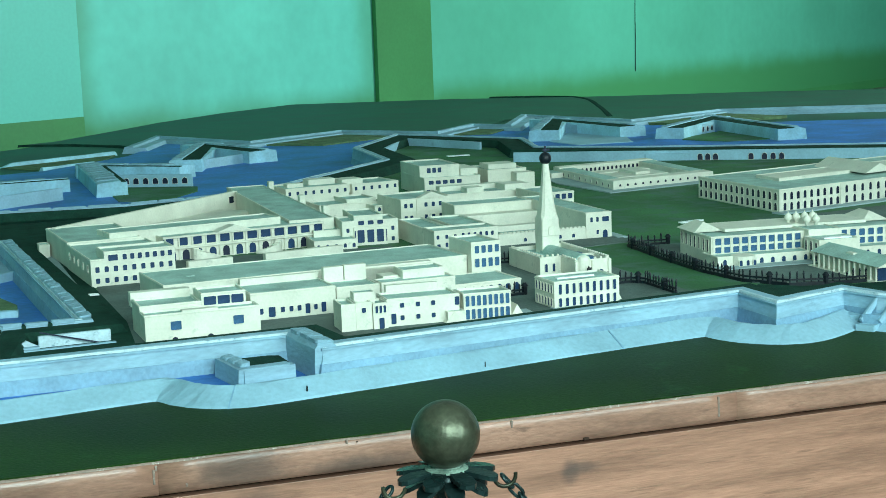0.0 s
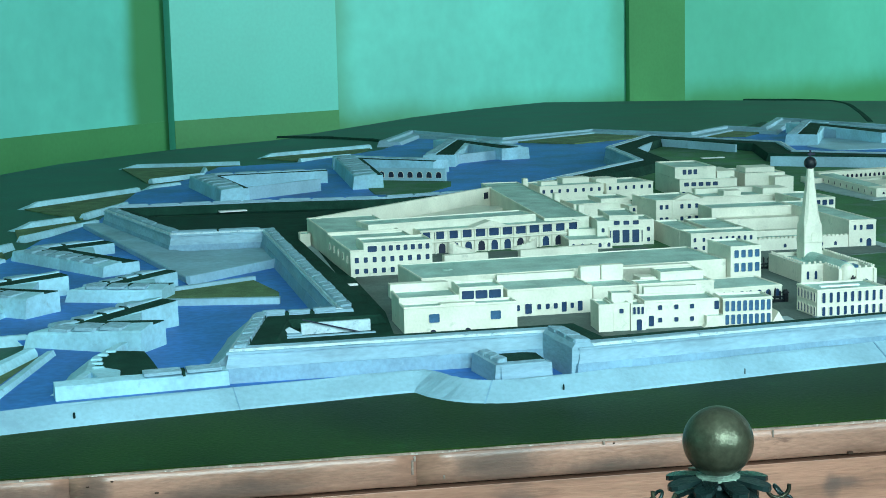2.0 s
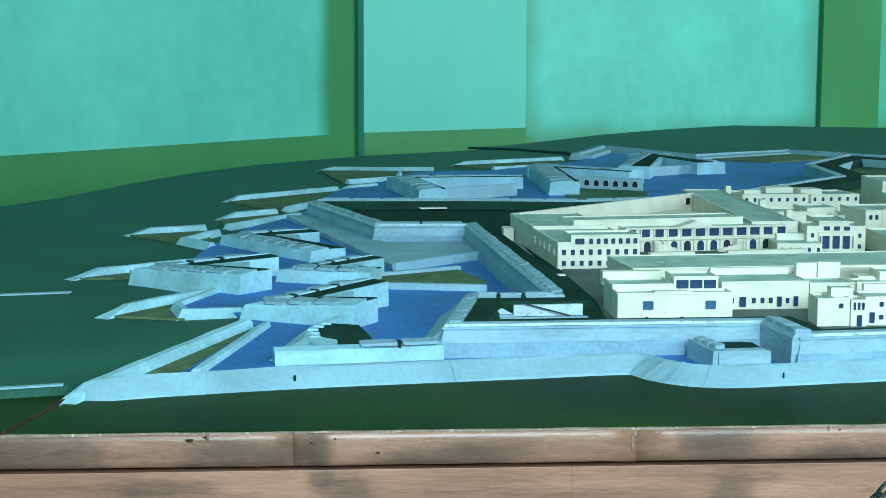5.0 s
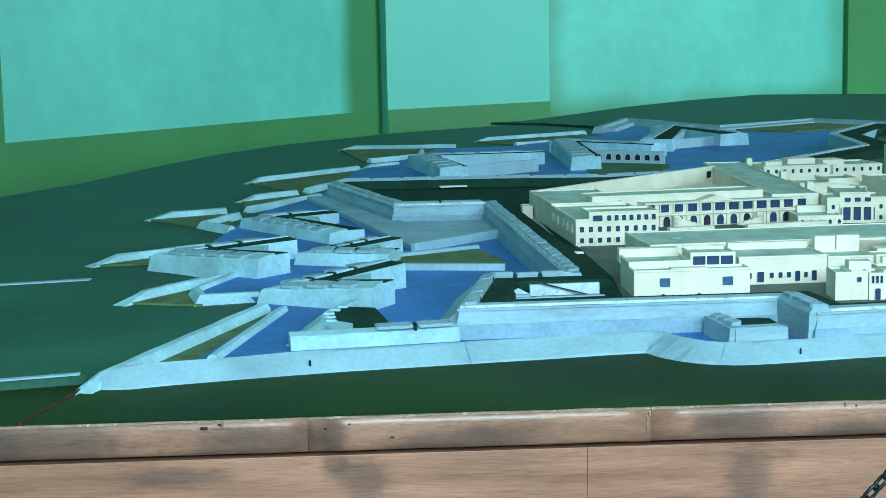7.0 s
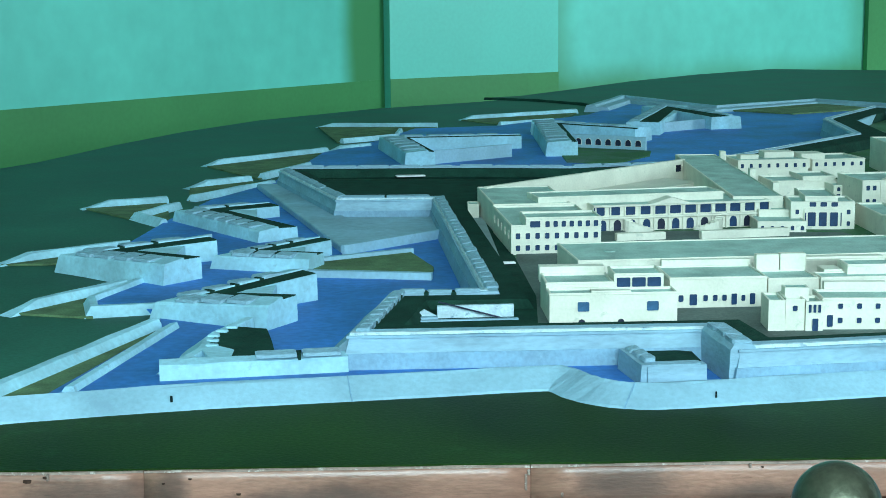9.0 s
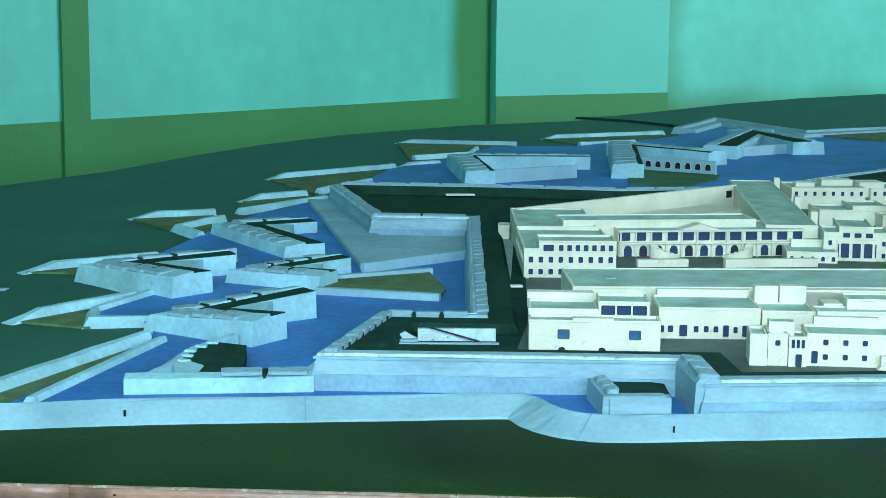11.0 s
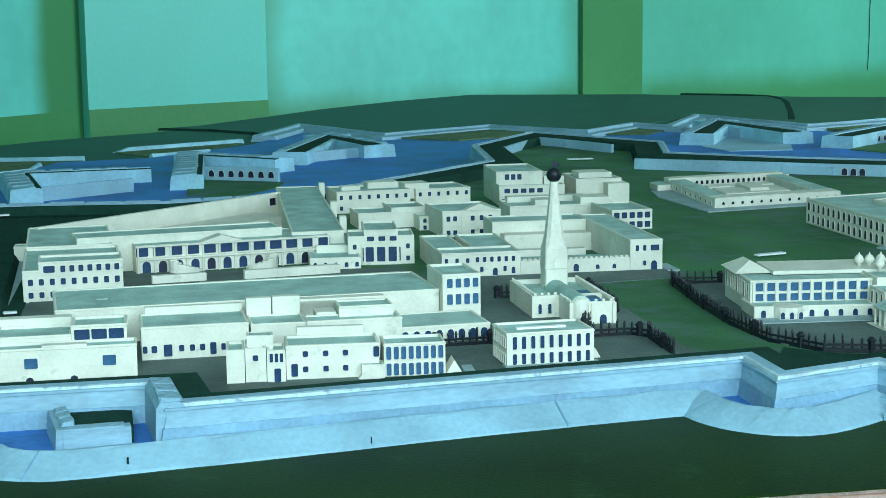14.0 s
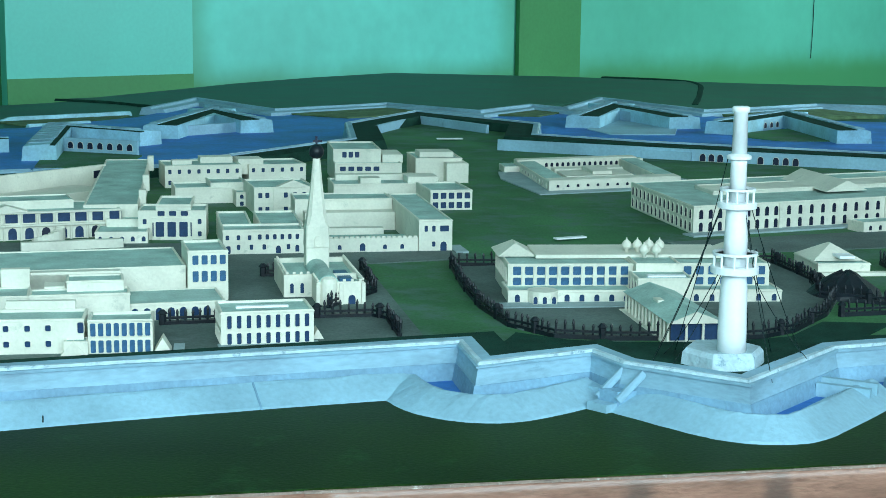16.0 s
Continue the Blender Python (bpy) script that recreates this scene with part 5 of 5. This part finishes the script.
b = house(1.15, 2.20, 4, 0.16, 0.1, 0.05, 0, 0, "low house behind the courtyard")

# depot: skewed court of low ranges
b = thing("depot", CREAM + "low square depot round a court", "depot", 1.839, 2.775, 0, 16)
SKEW = -0.27


def skewed(x0, y0, x1, y1):
    return [(x0 - SKEW * y0, y0), (x1 - SKEW * y0, y0), (x1 - SKEW * y1, y1), (x0 - SKEW * y1, y1)]


for x0, y0, x1, y1, h in ((0, 0, 0.46, 0.075, 0.033), (0, 0.0755, 0.07, 0.545, 0.032), (0.39, 0.0755, 0.46, 0.545, 0.032), (0, 0.5455, 0.46, 0.61, 0.036), (-0.055, 0.50, -0.001, 0.61, 0.022), (0.46, 0.56, 0.49, 0.61, 0.028)):
    part("wall", prism(skewed(x0, y0, x1, y1), 0.0, h, 0.0015), M_PLASTER, b)
    part("roof", prism(skewed(x0 + 0.005, y0 + 0.005, x1 - 0.005, y1 - 0.005), h - 0.002, h + 0.001), M_PLASTER if h > 0.0325 else M_ROOF, b)
row(b, 13, 0.03, 0.44, 0, 0.017, 0.010, 0.009, True, M_NAVY)
for k in range(14):
    window(b, 0.11 + 0.27 * k / 13 - SKEW * 0.5455, 0.5455, 0.019, 0.011, 0.014, 0, True, M_NAVY)
for k in range(9):
    y1 = 0.04 + 0.057 * k
    window(b, 0.0 - SKEW * y1, y1, 0.016, 0.012, 0.012, -90 + math.degrees(math.atan(SKEW)), True, M_NAVY)
part("court_house", prism(skewed(0.10, 0.17, 0.34, 0.33), 0.0, 0.024, 0.001), M_PLASTER, b)
part("court_house", prism(skewed(0.20, 0.2, 0.27, 0.36), 0.0, 0.034, 0.001), M_PLASTER, b)
part("court_house", prism(skewed(0.105, 0.38, 0.36, 0.44), 0.0, 0.022, 0.001), M_PLASTER, b)
for k in range(5):
    window(b, 0.13 + 0.045 * k - SKEW * 0.17, 0.17, 0.014, 0.011, 0.010, 0, True, M_NAVY)

# long two-storey barracks
b = thing("long_barracks", CREAM + "two-storey barracks with rows of arched windows", "barracks", 2.052, 1.912, 0, 17.8)
vol(b, 0, 0, 0.95, 0.50, 0.072, par=0.003)
vol(b, 0.14, 0.19, 0.95, 0.33, 0.080, z0=0.06, par=0.002, roof=M_PLASTER)
for r, z in ((0, 0.050), (1, 0.018)):
    row(b, 9, 0.022, 0.25, 0, z, 0.0125, 0.024, True, M_NAVY)
    row(b, 18, 0.290, 0.90, 0, z, 0.0125, 0.024, True, M_NAVY)
    row(b, 15, 0.02, 0.48, 0, z, 0.016, 0.024, True, M_NAVY, -90)
gable(b, 0.46, 0.60, 0.10, 0.4, 0.076, 0.105, "pediment")
part("pilaster", box(0.26, -0.005, 0, 0.27, 0, 0.070), M_PLASTER, b)
part("pilaster", box(0.60, -0.005, 0, 0.61, 0, 0.070), M_PLASTER, b)
shear(b, 0.235)
LODGE = (2.50, 1.92)
b = thing("gate_lodge", CREAM + "low lodge before the long barracks", "house", LODGE[0], LODGE[1], 0, 14)
vol(b, 0, 0, 0.16, 0.07, 0.028, par=0.002)
row(b, 5, 0.02, 0.14, 0, 0.013, 0.009, 0.013, True, M_NAVY)

# palace with pavilions, inside its railing
b = thing("palace", CREAM + "palace with domed roof finials and blue windows", "palace", 1.448, 1.035, 0, -1.5)
vol(b, 0.0, 0.0, 0.245, 0.10, 0.027, par=0.002)
vol(b, 0.35, 0.0, 0.54, 0.10, 0.027, par=0.002)
part("bow", lathe([(0.030, 0), (0.030, 0.027)], 16, 0.068, 0.006), M_PLASTER, b, "round bow")
vol(b, 0.006, 0.055, 0.255, 0.26, 0.070, par=0.003)
vol(b, 0.256, 0.03, 0.345, 0.26, 0.074, par=0.003)
vol(b, 0.346, 0.055, 0.53, 0.26, 0.070, par=0.003)
hip(b, -0.004, 0.14, 0.075, 0.262, 0.070, 0.092)
hip(b, 0.46, 0.14, 0.535, 0.262, 0.070, 0.092)
slab(b, 0.07, 0.12, 0.46, 0.25, 0.069, 0.077, "roof_slab")
for x0, x1 in ((0.012, 0.25), (0.352, 0.525)):
    n = 10 if x0 < 0.1 else 7
    row(b, n, x0 + 0.012, x1 - 0.012, 0.055, 0.056, 0.016, 0.017, mtl=M_PALE)
    row(b, n, x0 + 0.012, x1 - 0.012, 0.055, 0.035, 0.016, 0.015, mtl=M_PALE)
row(b, 5, 0.115, 0.232, 0, 0.012, 0.010, 0.014, True)
row(b, 1, 0.018, 0.018, 0, 0.012, 0.010, 0.015, True)
row(b, 6, 0.37, 0.525, 0, 0.012, 0.010, 0.014, True)
row(b, 3, 0.05, 0.086, -0.024, 0.012, 0.008, 0.014, True)
row(b, 3, 0.275, 0.33, 0.03, 0.050, 0.010, 0.016, mtl=M_PALE)
row(b, 7, 0.075, 0.245, 0.006, 0.045, 0.010, 0.030, False, M_NAVY, -90)
for i in range(11):
    part("pilaster", box(0.010 + i * 0.0235, 0.0515, 0.026, 0.0135 + i * 0.0235, 0.055, 0.067), M_PLASTER, b)
for x, y in ((0.262, 0.16), (0.284, 0.16), (0.308, 0.16), (0.330, 0.16), (0.285, 0.10), (0.31, 0.10)):
    part("roof_dome", lathe([(0.004, 0.074), (0.004, 0.082), (0.0095, 0.086), (0.0105, 0.092), (0.007, 0.098), (0.0015, 0.102), (0.001, 0.106)], 12, x, y), M_PLASTER, b, "small white onion dome", True)
vol(b, 0.242, -0.055, 0.350, 0.03, 0.060, par=0.002)
row(b, 3, -0.04, 0.015, 0.242, 0.040, 0.011, 0.026, True, M_NAVY, -90)
row(b, 3, -0.04, 0.015, 0.242, 0.014, 0.011, 0.016, True, M_NAVY, -90)
slab(b, 0.265, -0.035, 0.34, -0.02, 0.052, 0.0615, "roof_light", M_MAST)
# columned hall before the palace
b = thing("columned_hall", CREAM + "columned hall with grey-green roof", "hall", 1.672, 0.672, 0, 2.5)
part("wall", box(0.01, 0.012, 0, 0.084, 0.275, 0.038), M_PLASTER, b)
gable(b, -0.004, 0.098, -0.006, 0.285, 0.038, 0.056, "pitched_roof", M_ROOF)
gable(b, -0.005, 0.099, -0.009, -0.0065, 0.036, 0.057, "pediment")
for i in range(13):
    part("column", lathe([(0.0032, 0), (0.0026, 0.003), (0.0024, 0.035), (0.0036, 0.038)], 8, 0.0, 0.004 + i * 0.0225), M_PLASTER, b)
for x in (0.032, 0.062, 0.093):
    part("column", lathe([(0.0032, 0), (0.0026, 0.003), (0.0024, 0.035), (0.0036, 0.038)], 8, x, 0.0), M_PLASTER, b)
# shade of the porch put in as a navy sheet behind the columns
part("dark_porch", box(0.006, 0.006, 0, 0.09, 0.0115, 0.036), M_BLUE, b, "navy sheet for the shade in the porch")
slab(b, -0.01, -0.012, 0.1, 0.29, 0.0, 0.004, "plinth")
slab(b, 0.018, 0.13, 0.034, 0.16, 0.045, 0.0505, "roof_light")

# kiosk and dark mound beside the palace
b = thing("kiosk", CREAM + "square kiosk with pyramid roof", "house", 2.168, 1.322, 0, 1)
vol(b, 0, 0, 0.118, 0.15, 0.026, par=0.002)
hip(b, 0.0, 0.03, 0.115, 0.148, 0.026, 0.058)
slab(b, -0.02, -0.02, 0.16, 0.002, 0.0, 0.008, "step")
slab(b, 0.05, 0.006, 0.085, 0.05, 0.034, 0.040, "label_plate", M_MAST)
MOUND = (2.145, 1.095)
bm = bmesh.new()
rings = []
for h, r in ((0.0, 0.076), (0.010, 0.070), (0.026, 0.050), (0.042, 0.026), (0.049, 0.008)):
    rings.append([bm.verts.new((MOUND[0] + r * random.uniform(0.92, 1.06) * math.cos(a0), MOUND[1] + 1.15 * r * random.uniform(0.88, 1.08) * math.sin(a0), h * random.uniform(0.9, 1.1))) for a0 in [2 * math.pi * k / 18 for k in range(18)]])
for p, q in zip(rings, rings[1:]):
    for k in range(18):
        bm.faces.new((p[k], p[(k + 1) % 18], q[(k + 1) % 18], q[k]))
bm.faces.new(rings[-1])
bm.faces.new(rings[0][::-1])
tagged(part("dark_mound", bm, M_RAIL), "black painted mound beside the railing", "mound")


# railings
POST = None


def railing(pts, step=0.016, h=0.02):
    global POST
    ob = thing("railing", "black iron railing with small posts", "fence", group="railings")
    if POST is None:
        me = bpy.data.meshes.new("post")
        bm = lathe([(0.0021, 0), (0.0021, 0.019), (0.0031, 0.0205), (0.0010, 0.027)], 6)
        bm.to_mesh(me)
        me.materials.append(M_RAIL)
        POST = me
    part("rail", sweep(pts, [(0.0025, 0.012), (0.0025, 0.016), (-0.0025, 0.016), (-0.0025, 0.012)]), M_RAIL, ob)
    part("kerb", sweep(pts, [(0.004, 0.0), (0.004, 0.008), (-0.004, 0.008), (-0.004, 0.0)]), M_RAIL, ob, "black kerb under the railing")
    for i, p in enumerate(subdivided(pts, step)):
        o = new("post", POST)
        o.parent = ob
        o.matrix_basis = pose(p[0], p[1], 0.004, random.uniform(-4, 4), random.uniform(-4, 4), 0) @ Matrix.Diagonal((1, 1, random.uniform(0.85, 1.15), 1)) if i % 8 else pose(p[0], p[1], 0.0) @ Matrix.Diagonal((3.2, 3.2, 1.1, 1))


railing([(1.496, 1.462), (1.388, 1.475), (1.383, 1.22), (1.390, 1.00), (1.418, 0.83), (1.485, 0.73), (1.58, 0.705), (1.66, 0.70)])
railing([(1.765, 0.69), (1.85, 0.705), (1.92, 0.75), (2.03, 0.89), (2.11, 1.055), (2.13, 1.24), (2.12, 1.49), (2.0, 1.53)])
railing([(2.06, 0.885), (2.3, 0.92)])
railing([(2.12, 1.22), (2.08, 1.06), (2.20, 0.98), (2.34, 1.05), (2.36, 1.45)])
railing([(0.978, 1.352), (1.022, 1.35)], 0.011)
railing([(1.19, 1.42), (1.200, 1.16), (1.10, 1.005)], 0.014)
railing([(1.076, 0.915), (1.178, 0.925), (1.204, 0.90), (1.214, 0.745)], 0.014)
railing([(0.80, 0.868), (0.905, 0.885)], 0.012)

# white label plates lying on the ground
for x, y, w, d2, a in ((-0.41, 2.97, 0.095, 0.035, 14), (-0.063, 1.305, 0.043, 0.018, 12), (1.68, 4.45, 0.105, 0.03, 3), (1.685, 1.80, 0.085, 0.02, 20)):
    p = tagged(part("label_plate", box(0, 0, 0, w, d2, 0.004, 0.0008), M_MAST), "small blank white label plate on the ground", "label", "label plates")
    p.matrix_world = pose(x, y, 0.005, 0, 0, a)
# sunken white yard with a plank at the left corner
y0 = thing("yard_screen", "white screen wall with a dark plank leaning on it", "wall", -0.168, 0.728, 0, 8)
slab(y0, 0.0, 0.0, 0.145, 0.010, 0.0, 0.026, "wall", M_COPING)
part("sloping_end", prism([(-0.055, -0.02), (0.0, -0.012), (0.0, 0.008), (-0.05, 0.0)], 0.0, 0.008), M_RAMPART, y0)
gable(y0, -0.06, 0.012, 0.001, 0.008, 0.0, 0.020, "sloping_end", M_COPING)
slab(y0, -0.055, -0.03, 0.150, -0.018, 0.0, 0.005, "kerb", M_RAMPART)
pl = part("plank", box(-0.062, -0.002, -0.0012, 0.062, 0.002, 0.0012), M_NAVY, y0, "dark plank")
pl.matrix_basis = pose(0.062, -0.008, 0.019, 0, 15, -4)

# flag tower on the bastion
mx, my = 1.704, 0.410
mast = thing("flag_tower", "white stepped flag mast on a hexagonal plinth", "mast", mx, my, 0.018)
mast.scale = (1, 1, 0.955)
part("plinth", lathe([(0.068, 0.0), (0.066, 0.022), (0.060, 0.030)], 6, -0.004, 0.030), M_COPING, mast, "pale hexagonal stone plinth")
part("lower_shaft", lathe([(0.0225, 0.028), (0.0225, 0.06), (0.021, 0.135), (0.019, 0.150), (0.018, 0.158)], 24), M_MAST, mast, "", True)
part("lower_gallery", lathe([(0.026, 0.158), (0.037, 0.160), (0.0375, 0.170), (0.034, 0.172)], 28), M_MAST, mast)
part("middle_shaft", lathe([(0.0185, 0.170), (0.0182, 0.215), (0.0165, 0.262), (0.015, 0.268)], 24), M_MAST, mast, "", True)
part("upper_gallery", lathe([(0.018, 0.262), (0.030, 0.266), (0.0305, 0.274), (0.026, 0.276)], 28), M_MAST, mast)
for z0, r in ((0.170, 0.034), (0.274, 0.0265)):
    part("gallery_rail", lathe([(r + 0.001, z0 + 0.020), (r + 0.001, z0 + 0.024), (r - 0.002, z0 + 0.024), (r - 0.002, z0 + 0.020)], 24), M_MAST, mast)
    for k in range(10):
        a0 = 2 * math.pi * k / 10
        part("baluster", lathe([(0.002, z0), (0.002, z0 + 0.021)], 6, (r - 0.001) * math.cos(a0), (r - 0.001) * math.sin(a0)), M_MAST, mast)
part("upper_shaft", lathe([(0.0128, 0.270), (0.0125, 0.335), (0.0125, 0.345)], 24), M_MAST, mast, "", True)
part("collar", lathe([(0.0125, 0.342), (0.019, 0.345), (0.019, 0.350), (0.0125, 0.353)], 24), M_MAST, mast)
part("topmast", lathe([(0.0118, 0.350), (0.0108, 0.418), (0.0135, 0.420), (0.0135, 0.427), (0.011, 0.429)], 24), M_MAST, mast, "", True)
for dx, dy, zt, za in ((0.05, -0.055, 0.27, -0.01), (-0.10, 0.10, 0.27, -0.008), (0.10, 0.10, 0.268, -0.008), (-0.07, 0.14, 0.165, -0.008), (0.13, 0.02, 0.166, 0.01), (-0.12, 0.03, 0.268, 0.0), (-0.09, 0.02, 0.165, 0.0), (0.07, 0.13, 0.345, -0.006), (-0.05, 0.15, 0.345, -0.006), (0.14, 0.07, 0.268, 0.0)):
    cu = bpy.data.curves.new("stay", "CURVE")
    cu.dimensions, cu.bevel_depth, cu.bevel_resolution = "3D", 0.0007, 1
    sp = cu.splines.new("POLY")
    sp.points.add(6)
    for k in range(7):
        f = k / 6
        sp.points[k].co = (0.03 * (dx / 0.1) * (1 - f) * 0.6 + dx * f, 0.03 * (dy / 0.1) * (1 - f) * 0.6 + dy * f, zt * (1 - f) + za * f - 0.012 * math.sin(math.pi * f), 1)
    cu.materials.append(M_IRON)
    o = new("stay", cu)
    o.parent = mast

# ---- barrier post in front of the model ----
PX, PY, PZ = 0.240, -0.94, 0.197


def petals(n, r0, r1, z, droop):
    bm = bmesh.new()
    for k in range(n):
        a0 = 2 * math.pi * k / n + 0.2
        pts = [(r0, -0.005), (r0 + (r1 - r0) * 0.6, -0.0105), (r1 - 0.006, -0.0095), (r1 - 0.001, -0.005), (r1, 0.0), (r1 - 0.001, 0.005), (r1 - 0.006, 0.0095), (r0 + (r1 - r0) * 0.6, 0.0105), (r0, 0.005)]
        co = []
        for x, y in pts:
            zz2 = z - droop * ((x - r0) / (r1 - r0)) ** 2
            co.append((x * math.cos(a0) - y * math.sin(a0), x * math.sin(a0) + y * math.cos(a0), zz2))
        hi, lo = [bm.verts.new(c) for c in co], [bm.verts.new((c[0], c[1], c[2] - 0.005)) for c in co]
        bm.faces.new(hi)
        bm.faces.new(lo[::-1])
        m = len(co)
        for i in range(m):
            bm.faces.new((lo[i], lo[(i + 1) % m], hi[(i + 1) % m], hi[i]))
    return bm


post = thing("barrier_post", "tarnished brass ball post with iron petal collar", "barrier post", PX, PY, FLOOR_Z, 0, "barrier posts")
zb = PZ - FLOOR_Z
bm = bmesh.new()
bmesh.ops.create_uvsphere(bm, u_segments=48, v_segments=32, radius=0.0365, matrix=Matrix.Translation((0, 0, zb)))
part("ball", bm, M_BRASS, post, "dull tarnished brass ball", True)
part("neck", lathe([(0.020, zb - 0.037), (0.015, zb - 0.034), (0.012, zb - 0.031), (0.014, zb - 0.028)], 24), M_PATINA, post, "pale corroded neck", True)
part("petal_collar", petals(8, 0.012, 0.056, zb - 0.036, 0.006), M_IRON, post, "dark green iron petals")
part("lower_petals", petals(7, 0.012, 0.046, zb - 0.046, 0.012), M_IRON, post, "dark green lower petals")
part("collar_disc", lathe([(0.023, zb - 0.0385), (0.023, zb - 0.0365), (0.018, zb - 0.0345)], 20), M_PATINA, post, "pale corroded disc")
part("stem", lathe([(0.016, 0.03), (0.016, zb - 0.055), (0.022, zb - 0.042)], 24), M_IRON, post, "", True)
part("foot", lathe([(0.13, 0.0), (0.13, 0.012), (0.05, 0.03), (0.02, 0.05)], 32), M_IRON, post)
for s in (-1, 1):
    cu = bpy.data.curves.new("hook", "CURVE")
    cu.dimensions, cu.bevel_depth = "3D", 0.0022
    sp = cu.splines.new("POLY")
    sp.points.add(8)
    for k in range(9):
        a0 = math.pi * (1.05 + 1.0 * k / 8)
        sp.points[k].co = (s * (0.060 + 0.012 * math.cos(a0)), -0.012, zb - 0.048 + 0.012 * math.sin(a0), 1)
    cu.materials.append(M_BRASS)
    o = new("hook", cu)
    o.parent = post
other = [copy_thing(post, pose(PX - 1.5, PY - 0.11, FLOOR_Z)), copy_thing(post, pose(PX + 1.5, PY + 0.11, FLOOR_Z))]

LINK = bpy.data.meshes.new("link")
bm = bmesh.new()
rings = []
for k in range(14):
    a0 = 2 * math.pi * k / 14
    ctr = Vector((0.0095 * math.cos(a0) + (0.004 if math.cos(a0) > 0 else -0.004), 0.0065 * math.sin(a0), 0))
    out = Vector((math.cos(a0), math.sin(a0), 0))
    rings.append([bm.verts.new(ctr + out * 0.0026 * math.cos(b0) + Vector((0, 0, 0.0026 * math.sin(b0)))) for b0 in [2 * math.pi * j / 7 for j in range(7)]])
for k in range(14):
    for j in range(7):
        bm.faces.new((rings[k][j], rings[(k + 1) % 14][j], rings[(k + 1) % 14][(j + 1) % 7], rings[k][(j + 1) % 7]))
bmesh.ops.recalc_face_normals(bm, faces=bm.faces)
bm.to_mesh(LINK)
bm.free()
LINK.materials.append(M_IRON)
LINK.polygons.foreach_set("use_smooth", [True] * len(LINK.polygons))
for s in (-1, 1):
    ch = thing("barrier_chain", "dark iron chain hung between the barrier posts", "chain", PX + s * 0.066, PY, PZ - 0.058, math.degrees(math.atan2(0.11, 1.5)), "barrier chains")
    span, sag = 1.37, 0.40
    xs, f = [], lambda u: -sag * 4 * u * (1 - u)
    u, k = 0.0, 0
    while u < 1:
        slope = -sag * 4 * (1 - 2 * u) / span
        du = 0.0152 / span / math.sqrt(1 + slope * slope)
        ob = new("link", LINK)
        ob.parent = ch
        ob.matrix_basis = pose(s * u * span, 0, f(u)) @ Matrix.Diagonal((0.74, 0.74, 0.74, 1)) @ Matrix.Rotation(-math.atan(slope) * s, 4, "Y") @ Matrix.Rotation(radians(90 * (k % 2) + 20), 4, "X")
        u += du
        k += 1
